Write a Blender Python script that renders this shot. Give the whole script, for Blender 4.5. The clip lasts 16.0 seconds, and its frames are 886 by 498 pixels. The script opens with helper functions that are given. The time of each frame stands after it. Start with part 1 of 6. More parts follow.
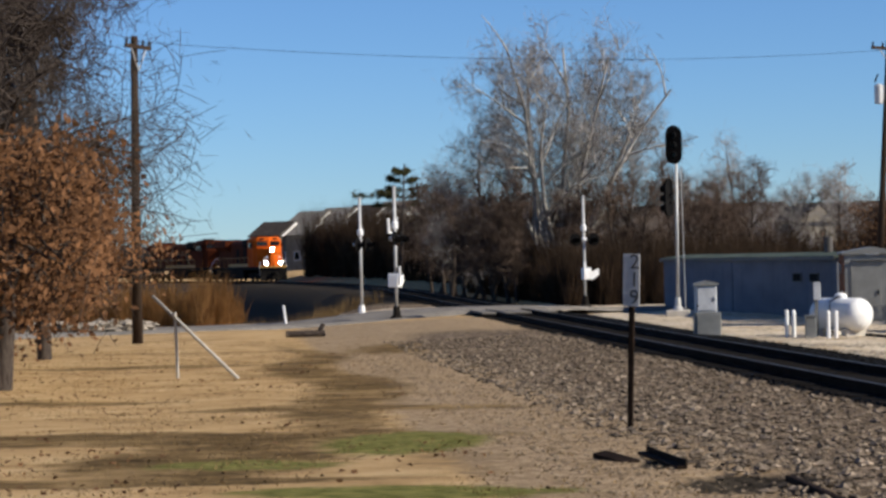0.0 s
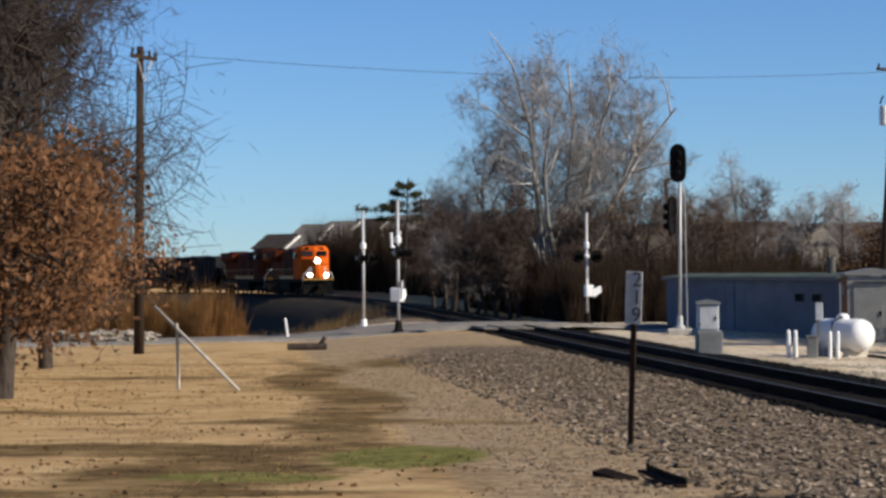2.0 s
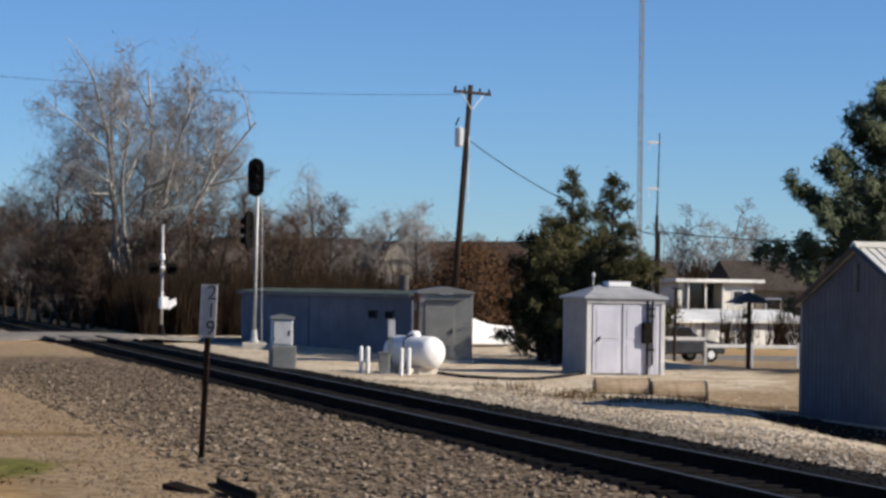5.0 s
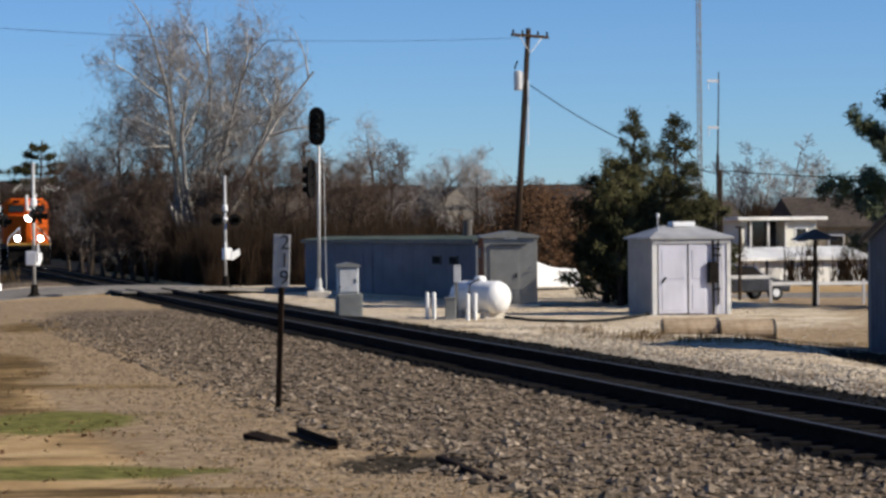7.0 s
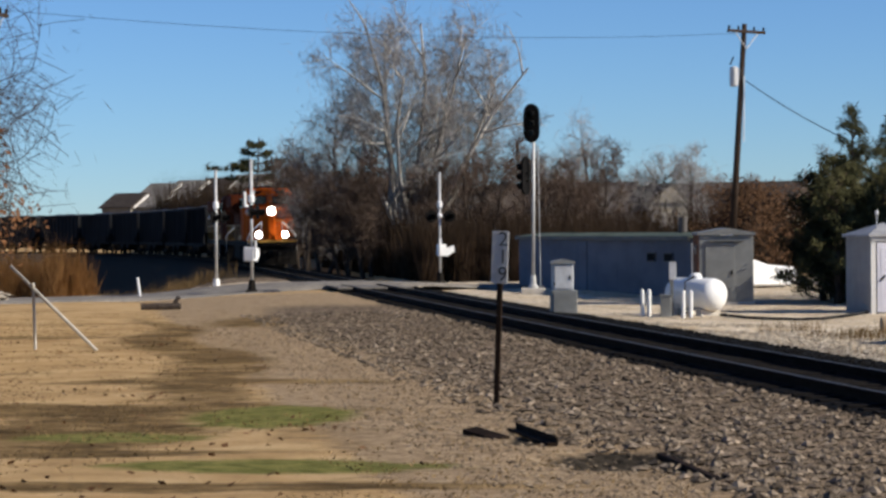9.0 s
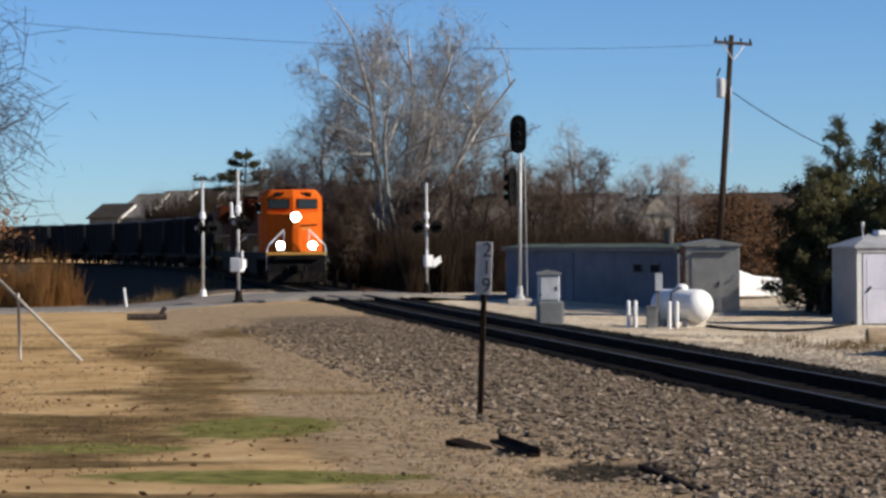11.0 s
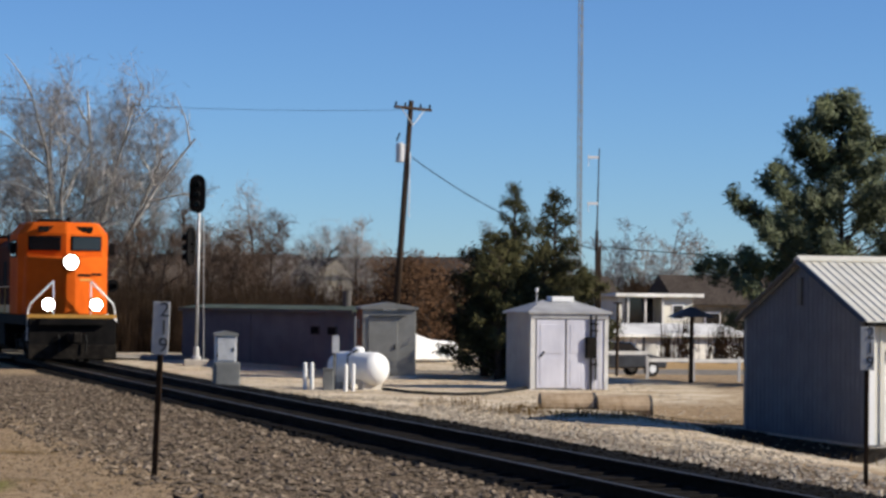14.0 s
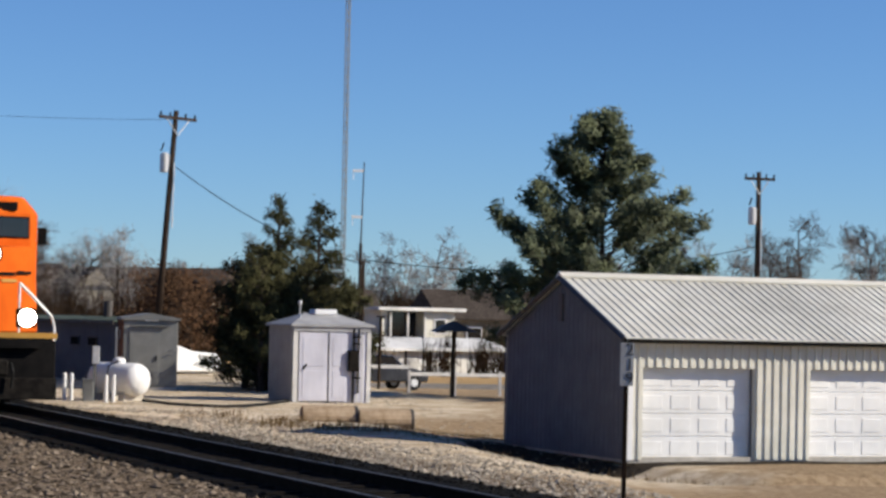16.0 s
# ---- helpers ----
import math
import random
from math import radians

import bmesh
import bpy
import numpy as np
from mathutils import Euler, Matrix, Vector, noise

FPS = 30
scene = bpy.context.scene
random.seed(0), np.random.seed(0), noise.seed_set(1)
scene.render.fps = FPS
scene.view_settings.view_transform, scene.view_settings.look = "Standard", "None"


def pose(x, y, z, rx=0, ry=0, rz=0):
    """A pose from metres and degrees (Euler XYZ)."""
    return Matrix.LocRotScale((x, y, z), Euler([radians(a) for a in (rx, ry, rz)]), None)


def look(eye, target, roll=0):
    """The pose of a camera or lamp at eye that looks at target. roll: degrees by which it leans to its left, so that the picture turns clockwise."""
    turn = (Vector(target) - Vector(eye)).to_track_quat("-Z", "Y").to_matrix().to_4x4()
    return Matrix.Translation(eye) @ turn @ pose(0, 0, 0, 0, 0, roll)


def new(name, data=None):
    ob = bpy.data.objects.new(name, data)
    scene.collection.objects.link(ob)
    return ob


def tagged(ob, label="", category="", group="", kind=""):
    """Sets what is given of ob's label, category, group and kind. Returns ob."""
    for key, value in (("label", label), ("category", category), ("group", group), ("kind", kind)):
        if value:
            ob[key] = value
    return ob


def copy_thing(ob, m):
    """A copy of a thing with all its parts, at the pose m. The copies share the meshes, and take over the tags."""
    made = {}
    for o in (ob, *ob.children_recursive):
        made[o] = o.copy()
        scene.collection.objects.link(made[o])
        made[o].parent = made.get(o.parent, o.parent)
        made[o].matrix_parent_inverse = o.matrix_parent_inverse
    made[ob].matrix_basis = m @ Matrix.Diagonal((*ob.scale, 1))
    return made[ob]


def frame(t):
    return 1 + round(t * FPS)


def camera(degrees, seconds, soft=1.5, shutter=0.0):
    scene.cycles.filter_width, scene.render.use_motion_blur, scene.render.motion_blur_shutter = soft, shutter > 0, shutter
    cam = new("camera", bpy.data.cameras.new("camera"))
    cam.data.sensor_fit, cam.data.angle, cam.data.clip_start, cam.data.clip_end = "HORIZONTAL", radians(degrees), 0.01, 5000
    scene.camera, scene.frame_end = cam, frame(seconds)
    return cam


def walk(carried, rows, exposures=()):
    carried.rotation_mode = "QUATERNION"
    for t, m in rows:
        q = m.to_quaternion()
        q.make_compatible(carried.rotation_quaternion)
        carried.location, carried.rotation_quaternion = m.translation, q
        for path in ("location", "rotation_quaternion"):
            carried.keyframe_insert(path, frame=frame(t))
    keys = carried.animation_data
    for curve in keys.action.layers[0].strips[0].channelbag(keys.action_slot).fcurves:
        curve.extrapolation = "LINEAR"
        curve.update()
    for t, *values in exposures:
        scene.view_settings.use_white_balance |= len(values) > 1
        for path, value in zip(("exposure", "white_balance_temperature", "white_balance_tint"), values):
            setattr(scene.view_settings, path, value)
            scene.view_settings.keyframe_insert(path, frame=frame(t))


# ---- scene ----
# The camera: hand-held with a long lens, turning on the spot. z = 0 is the rail top.
EYE = 2.1
cam = camera(21.15, 16.0, soft=2.9)
VIEW = [  # seconds, turn to the right, tilt up, roll, sideways sway
    (0.0, -6.414, 0.206, -1.358, 0.006),
    (0.5, -8.680, 0.529, -1.053, 0.015),
    (1.0, -6.711, 0.487, -0.489, 0.019),
    (1.5, -6.255, 0.450, -0.719, 0.010),
    (2.0, -6.477, 0.566, -0.505, 0.006),
    (2.5, -5.690, 0.706, 0.066, -0.005),
    (3.0, -2.503, 0.944, 0.594, -0.001),
    (3.5, 0.001, 0.873, 0.720, 0.000),
    (4.0, 2.450, 1.426, 1.646, 0.022),
    (4.5, 3.080, 1.066, 1.297, 0.027),
    (4.7, 3.423, 0.989, 1.112, 0.022),
    (6.8, 3.540, -0.149, -0.365, -0.122),
    (7.0, 2.304, -0.408, -0.583, -0.141),
    (7.5, 0.853, -0.571, -0.195, -0.146),
    (8.0, -0.529, -1.176, -0.257, -0.163),
    (8.5, -0.797, -0.630, -0.338, -0.180),
    (8.7, -2.513, -0.493, -0.480, -0.211),
    (10.8, -3.351, -0.333, -0.427, -0.176),
    (11.0, -2.531, -0.182, -0.384, -0.162),
    (11.5, -2.200, -0.168, -0.536, -0.183),
    (12.0, -2.133, -0.346, -0.307, -0.182),
    (12.5, -1.667, -0.663, -0.227, -0.185),
    (13.0, 0.476, -0.179, -0.258, -0.179),
    (13.5, 3.445, 0.440, -0.149, -0.184),
    (14.0, 5.236, 1.314, 0.529, -0.174),
    (14.5, 6.760, 1.356, 1.445, -0.167),
    (15.0, 8.113, 1.754, 0.719, -0.164),
    (15.5, 9.607, 1.434, 0.858, -0.221),
    (16.0, 10.941, 1.713, 1.224, -0.195),
]


def view_pose(turn, tilt, roll, sway):
    a, b = radians(turn), radians(tilt)
    way = Vector((math.sin(a) * math.cos(b), math.cos(a) * math.cos(b), math.sin(b)))
    eye = Vector((sway, 0, EYE))
    return look(eye, eye + way * 10, roll)


walk(cam, [(t, view_pose(*row)) for t, *row in VIEW])

# ---- sun, sky, exposure ----
SUN_TURN, SUN_UP = radians(-15), radians(30)  # from +x, anticlockwise; height
world = bpy.data.worlds.new("sky")
scene.world = world
world.use_nodes = True
wn = world.node_tree.nodes
sky = wn.new("ShaderNodeTexSky")
sky.sky_type = "NISHITA"
sky.sun_disc = False
sky.sun_elevation = SUN_UP
sky.sun_rotation = radians(90) - SUN_TURN
sky.air_density, sky.dust_density, sky.ozone_density, sky.altitude = 1.0, 0.0, 4.0, 1500
wn["Background"].inputs["Strength"].default_value = 0.073
tint = wn.new("ShaderNodeMix")
tint.data_type, tint.blend_type = "RGBA", "MULTIPLY"
tint.inputs["Factor"].default_value = 1.0
tint.inputs["B"].default_value = (0.66, 0.88, 1.17, 1)
world.node_tree.links.new(sky.outputs["Color"], tint.inputs["A"])
world.node_tree.links.new(tint.outputs["Result"], wn["Background"].inputs["Color"])
sun = new("sun", bpy.data.lights.new("sun", "SUN"))
sun.data.energy, sun.data.angle, sun.data.color = 5.0, radians(0.53), (1.0, 0.91, 0.77)
to_sun = Vector((math.cos(SUN_TURN) * math.cos(SUN_UP), math.sin(SUN_TURN) * math.cos(SUN_UP), math.sin(SUN_UP)))
sun.matrix_world = look((60, -30, 60), Vector((60, -30, 60)) - to_sun)
scene.view_settings.exposure = 0.44


# ---- materials ----
def mat(name, c1, c2, scale=4.0, rough=0.7, metal=0.0, bump=0.15, wear=0.25, stretch=(1, 1, 1), vary=0.0, emit=None, bump_scale=None):
    """Two colours mixed by a noise of that many cells a metre, with a wider noise of wear over it and a fine relief."""
    m = bpy.data.materials.new(name)
    m.use_nodes = True
    n, l = m.node_tree.nodes, m.node_tree.links
    b = n["Principled BSDF"]
    co = n.new("ShaderNodeTexCoord")
    mp = n.new("ShaderNodeMapping")
    mp.inputs["Scale"].default_value = stretch
    l.new(co.outputs["Object"], mp.inputs["Vector"])
    fine = n.new("ShaderNodeTexNoise")
    fine.inputs["Scale"].default_value, fine.inputs["Detail"].default_value, fine.inputs["Roughness"].default_value = scale, 5, 0.6
    l.new(mp.outputs["Vector"], fine.inputs["Vector"])
    ramp = n.new("ShaderNodeValToRGB")
    ramp.color_ramp.elements[0].position, ramp.color_ramp.elements[1].position = 0.35, 0.65
    ramp.color_ramp.elements[0].color, ramp.color_ramp.elements[1].color = (*c1, 1), (*c2, 1)
    l.new(fine.outputs["Fac"], ramp.inputs["Fac"])
    wide = n.new("ShaderNodeTexNoise")
    wide.inputs["Scale"].default_value, wide.inputs["Detail"].default_value = scale * 0.17, 3
    l.new(mp.outputs["Vector"], wide.inputs["Vector"])
    rng = n.new("ShaderNodeMapRange")
    rng.inputs["From Min"].default_value, rng.inputs["From Max"].default_value = 0.3, 0.7
    rng.inputs["To Min"].default_value, rng.inputs["To Max"].default_value = 1 - wear, 1 + wear * 0.4
    l.new(wide.outputs["Fac"], rng.inputs["Value"])
    mul = n.new("ShaderNodeMix")
    mul.data_type, mul.blend_type = "RGBA", "MULTIPLY"
    mul.inputs["Factor"].default_value = 1
    l.new(ramp.outputs["Color"], mul.inputs["A"])
    l.new(rng.outputs["Result"], mul.inputs["B"])
    last = mul.outputs["Result"]
    if vary:
        oi = n.new("ShaderNodeObjectInfo")
        geo = n.new("ShaderNodeNewGeometry")
        add = n.new("ShaderNodeMath")
        l.new(oi.outputs["Random"], add.inputs[0])
        l.new(geo.outputs["Random Per Island"], add.inputs[1])
        r2 = n.new("ShaderNodeMapRange")
        r2.inputs["From Max"].default_value = 2.0
        r2.inputs["To Min"].default_value, r2.inputs["To Max"].default_value = 1 - vary, 1 + vary
        l.new(add.outputs[0], r2.inputs["Value"])
        m2 = n.new("ShaderNodeMix")
        m2.data_type, m2.blend_type = "RGBA", "MULTIPLY"
        m2.inputs["Factor"].default_value = 1
        l.new(last, m2.inputs["A"])
        l.new(r2.outputs["Result"], m2.inputs["B"])
        last = m2.outputs["Result"]
    l.new(last, b.inputs["Base Color"])
    b.inputs["Roughness"].default_value, b.inputs["Metallic"].default_value = rough, metal
    if rough > 0.75:
        b.inputs["Specular IOR Level"].default_value = 0.04
    if bump:
        tex = n.new("ShaderNodeTexNoise")
        tex.inputs["Scale"].default_value, tex.inputs["Detail"].default_value = bump_scale or scale * 3, 4
        l.new(mp.outputs["Vector"], tex.inputs["Vector"])
        bp = n.new("ShaderNodeBump")
        bp.inputs["Strength"].default_value, bp.inputs["Distance"].default_value = bump, 0.03
        l.new(tex.outputs["Fac"], bp.inputs["Height"])
        l.new(bp.outputs["Normal"], b.inputs["Normal"])
    if emit:
        b.inputs["Emission Color"].default_value, b.inputs["Emission Strength"].default_value = (*emit[0], 1), emit[1]
    return m


ORANGE = mat("orange_paint", (0.5, 0.085, 0.008), (0.6, 0.112, 0.011), 1.5, 0.78, 0, 0.03, 0.35)
YELLOW = mat("dull_yellow_paint", (0.4, 0.2, 0.03), (0.5, 0.27, 0.05), 2, 0.5, 0, 0.03)
BLACK = mat("black_paint", (0.006, 0.006, 0.0062), (0.013, 0.012, 0.0115), 3, 0.8, 0, 0.05)
DIRTY = mat("dirty_underframe", (0.009, 0.008, 0.0075), (0.024, 0.021, 0.018), 5, 0.85, 0, 0.3)
HOPPER = mat("hopper_side", (0.012, 0.0125, 0.014), (0.028, 0.029, 0.032), 0.8, 0.82, 0.0, 0.08, 0.4, (1, 1, 0.3), 0.25)
COAL = mat("coal", (0.008, 0.008, 0.009), (0.025, 0.025, 0.026), 6, 0.6, 0, 0.8)
STEEL = mat("worn_rail_steel", (0.05, 0.046, 0.043), (0.1, 0.093, 0.086), 5, 0.55, 0.7, 0.05)
RUST = mat("rusty_rail_web", (0.015, 0.01, 0.007), (0.03, 0.019, 0.013), 8, 0.85, 0.1, 0.2)
TIE = mat("creosoted_wood", (0.006, 0.005, 0.005), (0.018, 0.016, 0.014), 6, 0.9, 0, 0.5, 0.3, (1, 6, 6), 0.3)
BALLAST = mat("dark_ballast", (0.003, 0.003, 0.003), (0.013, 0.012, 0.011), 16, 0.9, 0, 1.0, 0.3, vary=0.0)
STONE = mat("loose_stone", (0.065, 0.049, 0.035), (0.34, 0.27, 0.2), 9, 0.9, 0, 0.3, 0.2, vary=0.75)
PALESTONE = mat("pale_stone", (0.24, 0.2, 0.15), (0.5, 0.44, 0.36), 9, 0.9, 0, 0.3, 0.2, vary=0.35)
PEBBLE = mat("tan_pebble", (0.17, 0.125, 0.082), (0.4, 0.31, 0.215), 9, 0.9, 0, 0.3, 0.2, vary=0.4)
PIPE = mat("tan_concrete", (0.3, 0.22, 0.14), (0.45, 0.35, 0.25), 4, 0.9, 0, 0.3, 0.3)
# Darker copy of the orange paint, with the hood's shade in its colour.
SHADED_ORANGE = mat("shaded_orange_hood", (0.055, 0.014, 0.006), (0.095, 0.023, 0.008), 1.2, 0.8, 0, 0.05, 0.4)
GOLD = mat("golden_dry_weeds", (0.2, 0.1, 0.035), (0.36, 0.2, 0.08), 1.5, 0.95, 0, 0, 0.3, vary=0.5)
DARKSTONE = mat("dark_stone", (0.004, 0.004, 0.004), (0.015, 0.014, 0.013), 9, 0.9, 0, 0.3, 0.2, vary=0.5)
GALV = mat("galvanized_steel", (0.5, 0.51, 0.52), (0.62, 0.63, 0.64), 5, 0.5, 0.35, 0.05)
SILVER = mat("aluminium_paint", (0.42, 0.42, 0.41), (0.55, 0.55, 0.54), 5, 0.5, 0.2, 0.05)
WHITE = mat("white_paint", (0.74, 0.74, 0.73), (0.82, 0.82, 0.81), 2, 0.5, 0, 0.04, 0.12)
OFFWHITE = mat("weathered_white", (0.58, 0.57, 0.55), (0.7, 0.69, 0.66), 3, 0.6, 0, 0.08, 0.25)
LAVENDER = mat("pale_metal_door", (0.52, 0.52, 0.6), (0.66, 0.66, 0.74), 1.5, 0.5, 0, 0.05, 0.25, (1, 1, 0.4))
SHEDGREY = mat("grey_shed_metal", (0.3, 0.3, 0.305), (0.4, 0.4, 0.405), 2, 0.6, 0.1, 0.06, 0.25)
BLUEGREY = mat("blue_grey_siding", (0.125, 0.135, 0.16), (0.165, 0.175, 0.205), 1.0, 0.8, 0, 0.08, 0.2, (0.4, 0.4, 1))
BUNGALOW = mat("grey_bungalow_steel", (0.16, 0.165, 0.16), (0.22, 0.225, 0.218), 2, 0.55, 0.2, 0.05)
CREAM = mat("cream_metal_siding", (0.6, 0.58, 0.5), (0.68, 0.66, 0.58), 2, 0.5, 0.05, 0.04, 0.15)
ROOFTIN = mat("cream_metal_roof", (0.66, 0.63, 0.54), (0.76, 0.73, 0.64), 1.5, 0.42, 0.15, 0.04, 0.2)
# Gables and door reveals: coloured darker than the cream to deepen their shade.
GABLE = mat("shaded_gable_siding", (0.125, 0.127, 0.14), (0.16, 0.162, 0.178), 2, 0.8, 0, 0.05, 0.15)
TRIM = mat("dark_trim", (0.05, 0.045, 0.04), (0.08, 0.07, 0.065), 4, 0.6, 0, 0.1)
POLE = mat("weathered_pole_wood", (0.028, 0.02, 0.015), (0.065, 0.046, 0.034), 5, 0.9, 0, 0.5, 0.3, (6, 6, 0.5))
BARK = mat("grey_brown_bark", (0.035, 0.027, 0.023), (0.09, 0.072, 0.06), 7, 0.9, 0, 0.6, 0.3, (3, 3, 0.6))
PALEBARK = mat("pale_sycamore_bark", (0.24, 0.22, 0.195), (0.58, 0.55, 0.5), 1.6, 0.8, 0, 0.2, 0.4)
TWIG = mat("bare_twigs", (0.14, 0.127, 0.12), (0.3, 0.28, 0.268), 2, 0.9, 0, 0, 0.2, vary=0.35)
DARKTWIG = mat("dark_bare_twigs", (0.06, 0.042, 0.032), (0.125, 0.09, 0.07), 2, 0.9, 0, 0, 0.2, vary=0.35)
BRUSH = mat("brown_brush", (0.028, 0.019, 0.012), (0.08, 0.053, 0.034), 1.2, 0.95, 0, 0, 0.3, vary=0.5)
BROWNLEAF = mat("dry_oak_leaves", (0.085, 0.043, 0.022), (0.21, 0.104, 0.05), 1.5, 0.8, 0, 0, 0.3, vary=0.5)
DULLLEAF = mat("dull_brown_leaves", (0.055, 0.032, 0.019), (0.135, 0.074, 0.04), 1.5, 0.8, 0, 0, 0.3, vary=0.5)
NEEDLE = mat("pine_needles", (0.035, 0.05, 0.02), (0.105, 0.125, 0.05), 1.5, 0.75, 0, 0, 0.3, vary=0.5)
CEDAR = mat("cedar_foliage", (0.02, 0.023, 0.011), (0.08, 0.075, 0.034), 1.2, 0.8, 0, 0, 0.3, vary=0.5)
STRAW = mat("dry_grass_blades", (0.13, 0.086, 0.04), (0.24, 0.162, 0.077), 2, 0.9, 0, 0, 0.2, vary=0.35)
CONCRETE = mat("pale_concrete", (0.42, 0.39, 0.34), (0.55, 0.51, 0.45), 5, 0.9, 0, 0.3)
ASPHALT = mat("grey_asphalt", (0.15, 0.136, 0.12), (0.25, 0.228, 0.2), 8, 0.9, 0, 0.3, 0.25)
SIGNWHITE = mat("faded_sign_plate", (0.3, 0.3, 0.3), (0.39, 0.39, 0.385), 6, 0.55, 0, 0.05, 0.15)
INK = mat("black_numeral", (0.02, 0.02, 0.022), (0.035, 0.035, 0.037), 6, 0.6, 0, 0)
GLASS = mat("dark_cab_glass", (0.008, 0.008, 0.01), (0.014, 0.014, 0.016), 2, 0.06, 0, 0)
LAMP = mat("lit_headlight", (0.9, 0.88, 0.8), (0.9, 0.88, 0.8), 2, 0.3, 0, 0, emit=((1, 0.97, 0.88), 14))
SHINGLE = mat("brown_shingles", (0.045, 0.036, 0.03), (0.09, 0.074, 0.063), 6, 0.95, 0, 0.3, 0.25)
TANROOF = mat("grey_tan_roof", (0.17, 0.15, 0.13), (0.26, 0.235, 0.2), 4, 0.9, 0, 0.2, 0.25)
TANWALL = mat("tan_house_siding", (0.2, 0.175, 0.135), (0.27, 0.24, 0.19), 2, 0.8, 0, 0.05)
BRICKWALL = mat("brown_brick_wall", (0.16, 0.09, 0.06), (0.25, 0.14, 0.1), 9, 0.9, 0, 0.2)
GREENROOF = mat("green_grey_roof", (0.06, 0.08, 0.068), (0.1, 0.12, 0.1), 3, 0.9, 0, 0.1)
REDDISH = mat("rusty_panel", (0.16, 0.07, 0.04), (0.25, 0.11, 0.06), 3, 0.8, 0, 0.1)
CAR = mat("dark_car_paint", (0.03, 0.03, 0.033), (0.05, 0.05, 0.055), 3, 0.3, 0.4, 0)
RUBBER = mat("black_rubber", (0.015, 0.015, 0.015), (0.03, 0.03, 0.03), 6, 0.8, 0, 0.1)


# ---- mesh tools ----
class Form:
    """Points and faces, gathered before they become one mesh."""

    def __init__(self):
        self.v, self.f = [], []

    def add(self, verts, faces):
        k = len(self.v)
        self.v += [tuple(p) for p in verts]
        self.f += [tuple(i + k for i in f) for f in faces]
        return self

    def box(self, c, s, m=None):
        hx, hy, hz = s[0] / 2, s[1] / 2, s[2] / 2
        pts = [Vector((c[0] + a * hx, c[1] + b * hy, c[2] + d * hz)) for d in (-1, 1) for b in (-1, 1) for a in (-1, 1)]
        if m:
            pts = [m @ p for p in pts]
        return self.add(pts, [(0, 2, 3, 1), (4, 5, 7, 6), (0, 1, 5, 4), (2, 6, 7, 3), (0, 4, 6, 2), (1, 3, 7, 5)])

    def tube(self, p, q, r0, r1=None, n=8, caps=True):
        p, q = Vector(p), Vector(q)
        r1 = r0 if r1 is None else r1
        d = (q - p).normalized()
        a = d.cross(Vector((0, 0, 1)) if abs(d.z) < 0.9 else Vector((1, 0, 0))).normalized()
        b = d.cross(a)
        pts = [c + (a * math.cos(w) + b * math.sin(w)) * r for c, r in ((p, r0), (q, r1)) for w in [2 * math.pi * i / n for i in range(n)]]
        faces = [(i, i + n, (i + 1) % n + n, (i + 1) % n) for i in range(n)]
        if caps:
            faces += [tuple(range(n)), tuple(range(2 * n - 1, n - 1, -1))]
        return self.add(pts, faces)

    def path(self, pts, r, n=6):
        for p, q in zip(pts, pts[1:]):
            self.tube(p, q, r, r, n)
        return self

    def prism(self, outline, y0, y1):
        """An outline of (x, z), anticlockwise seen from -y, drawn out from y0 to y1."""
        n = len(outline)
        pts = [(x, y0, z) for x, z in outline] + [(x, y1, z) for x, z in outline]
        faces = [tuple(range(n)), tuple(range(2 * n - 1, n - 1, -1))] + [(i, i + n, (i + 1) % n + n, (i + 1) % n) for i in range(n)]
        return self.add(pts, faces)

    def lathe(self, profile, m=None, n=16):
        """Turns (radius, z) pairs round z."""
        pts = [Vector((r * math.cos(2 * math.pi * i / n), r * math.sin(2 * math.pi * i / n), z)) for r, z in profile for i in range(n)]
        if m:
            pts = [m @ p for p in pts]
        k = len(profile)
        faces = [(j * n + i, j * n + (i + 1) % n, (j + 1) * n + (i + 1) % n, (j + 1) * n + i) for j in range(k - 1) for i in range(n)]
        faces += [tuple(range(n - 1, -1, -1)), tuple(range((k - 1) * n, k * n))]
        return self.add(pts, faces)

    def mesh(self, name, material, bevel=0.0, smooth=False):
        me = bpy.data.meshes.new(name)
        me.from_pydata(self.v, [], self.f)
        bm = bmesh.new()
        bm.from_mesh(me)
        bmesh.ops.recalc_face_normals(bm, faces=bm.faces)
        if bevel:
            edges = [e for e in bm.edges if len(e.link_faces) == 2 and e.calc_face_angle(0) > 0.6]
            bmesh.ops.bevel(bm, geom=edges, offset=bevel, segments=1, affect="EDGES", clamp_overlap=True)
        if smooth:
            for f in bm.faces:
                f.smooth = True
        bm.to_mesh(me)
        bm.free()
        me.materials.append(material)
        return me


def raw(name, verts, faces, material, smooth=False):
    """A mesh from arrays, for what holds very many small pieces."""
    me = bpy.data.meshes.new(name)
    me.from_pydata(np.asarray(verts).tolist(), [], np.asarray(faces).tolist())
    if smooth:
        me.polygons.foreach_set("use_smooth", [True] * len(me.polygons))
    me.materials.append(material)
    return me


def thing(name, m, label, category, group="", kind=""):
    ob = new(name)
    ob.empty_display_size = 0.2
    ob.matrix_basis = m
    return tagged(ob, label, category, group, kind)


def part(name, form, material, parent, label="", bevel=0.0, smooth=False, m=None):
    me = form if isinstance(form, bpy.types.Mesh) else form.mesh(name, material, bevel, smooth)
    ob = new(name, me)
    ob.parent = parent
    if m:
        ob.matrix_basis = m
    return tagged(ob, label)


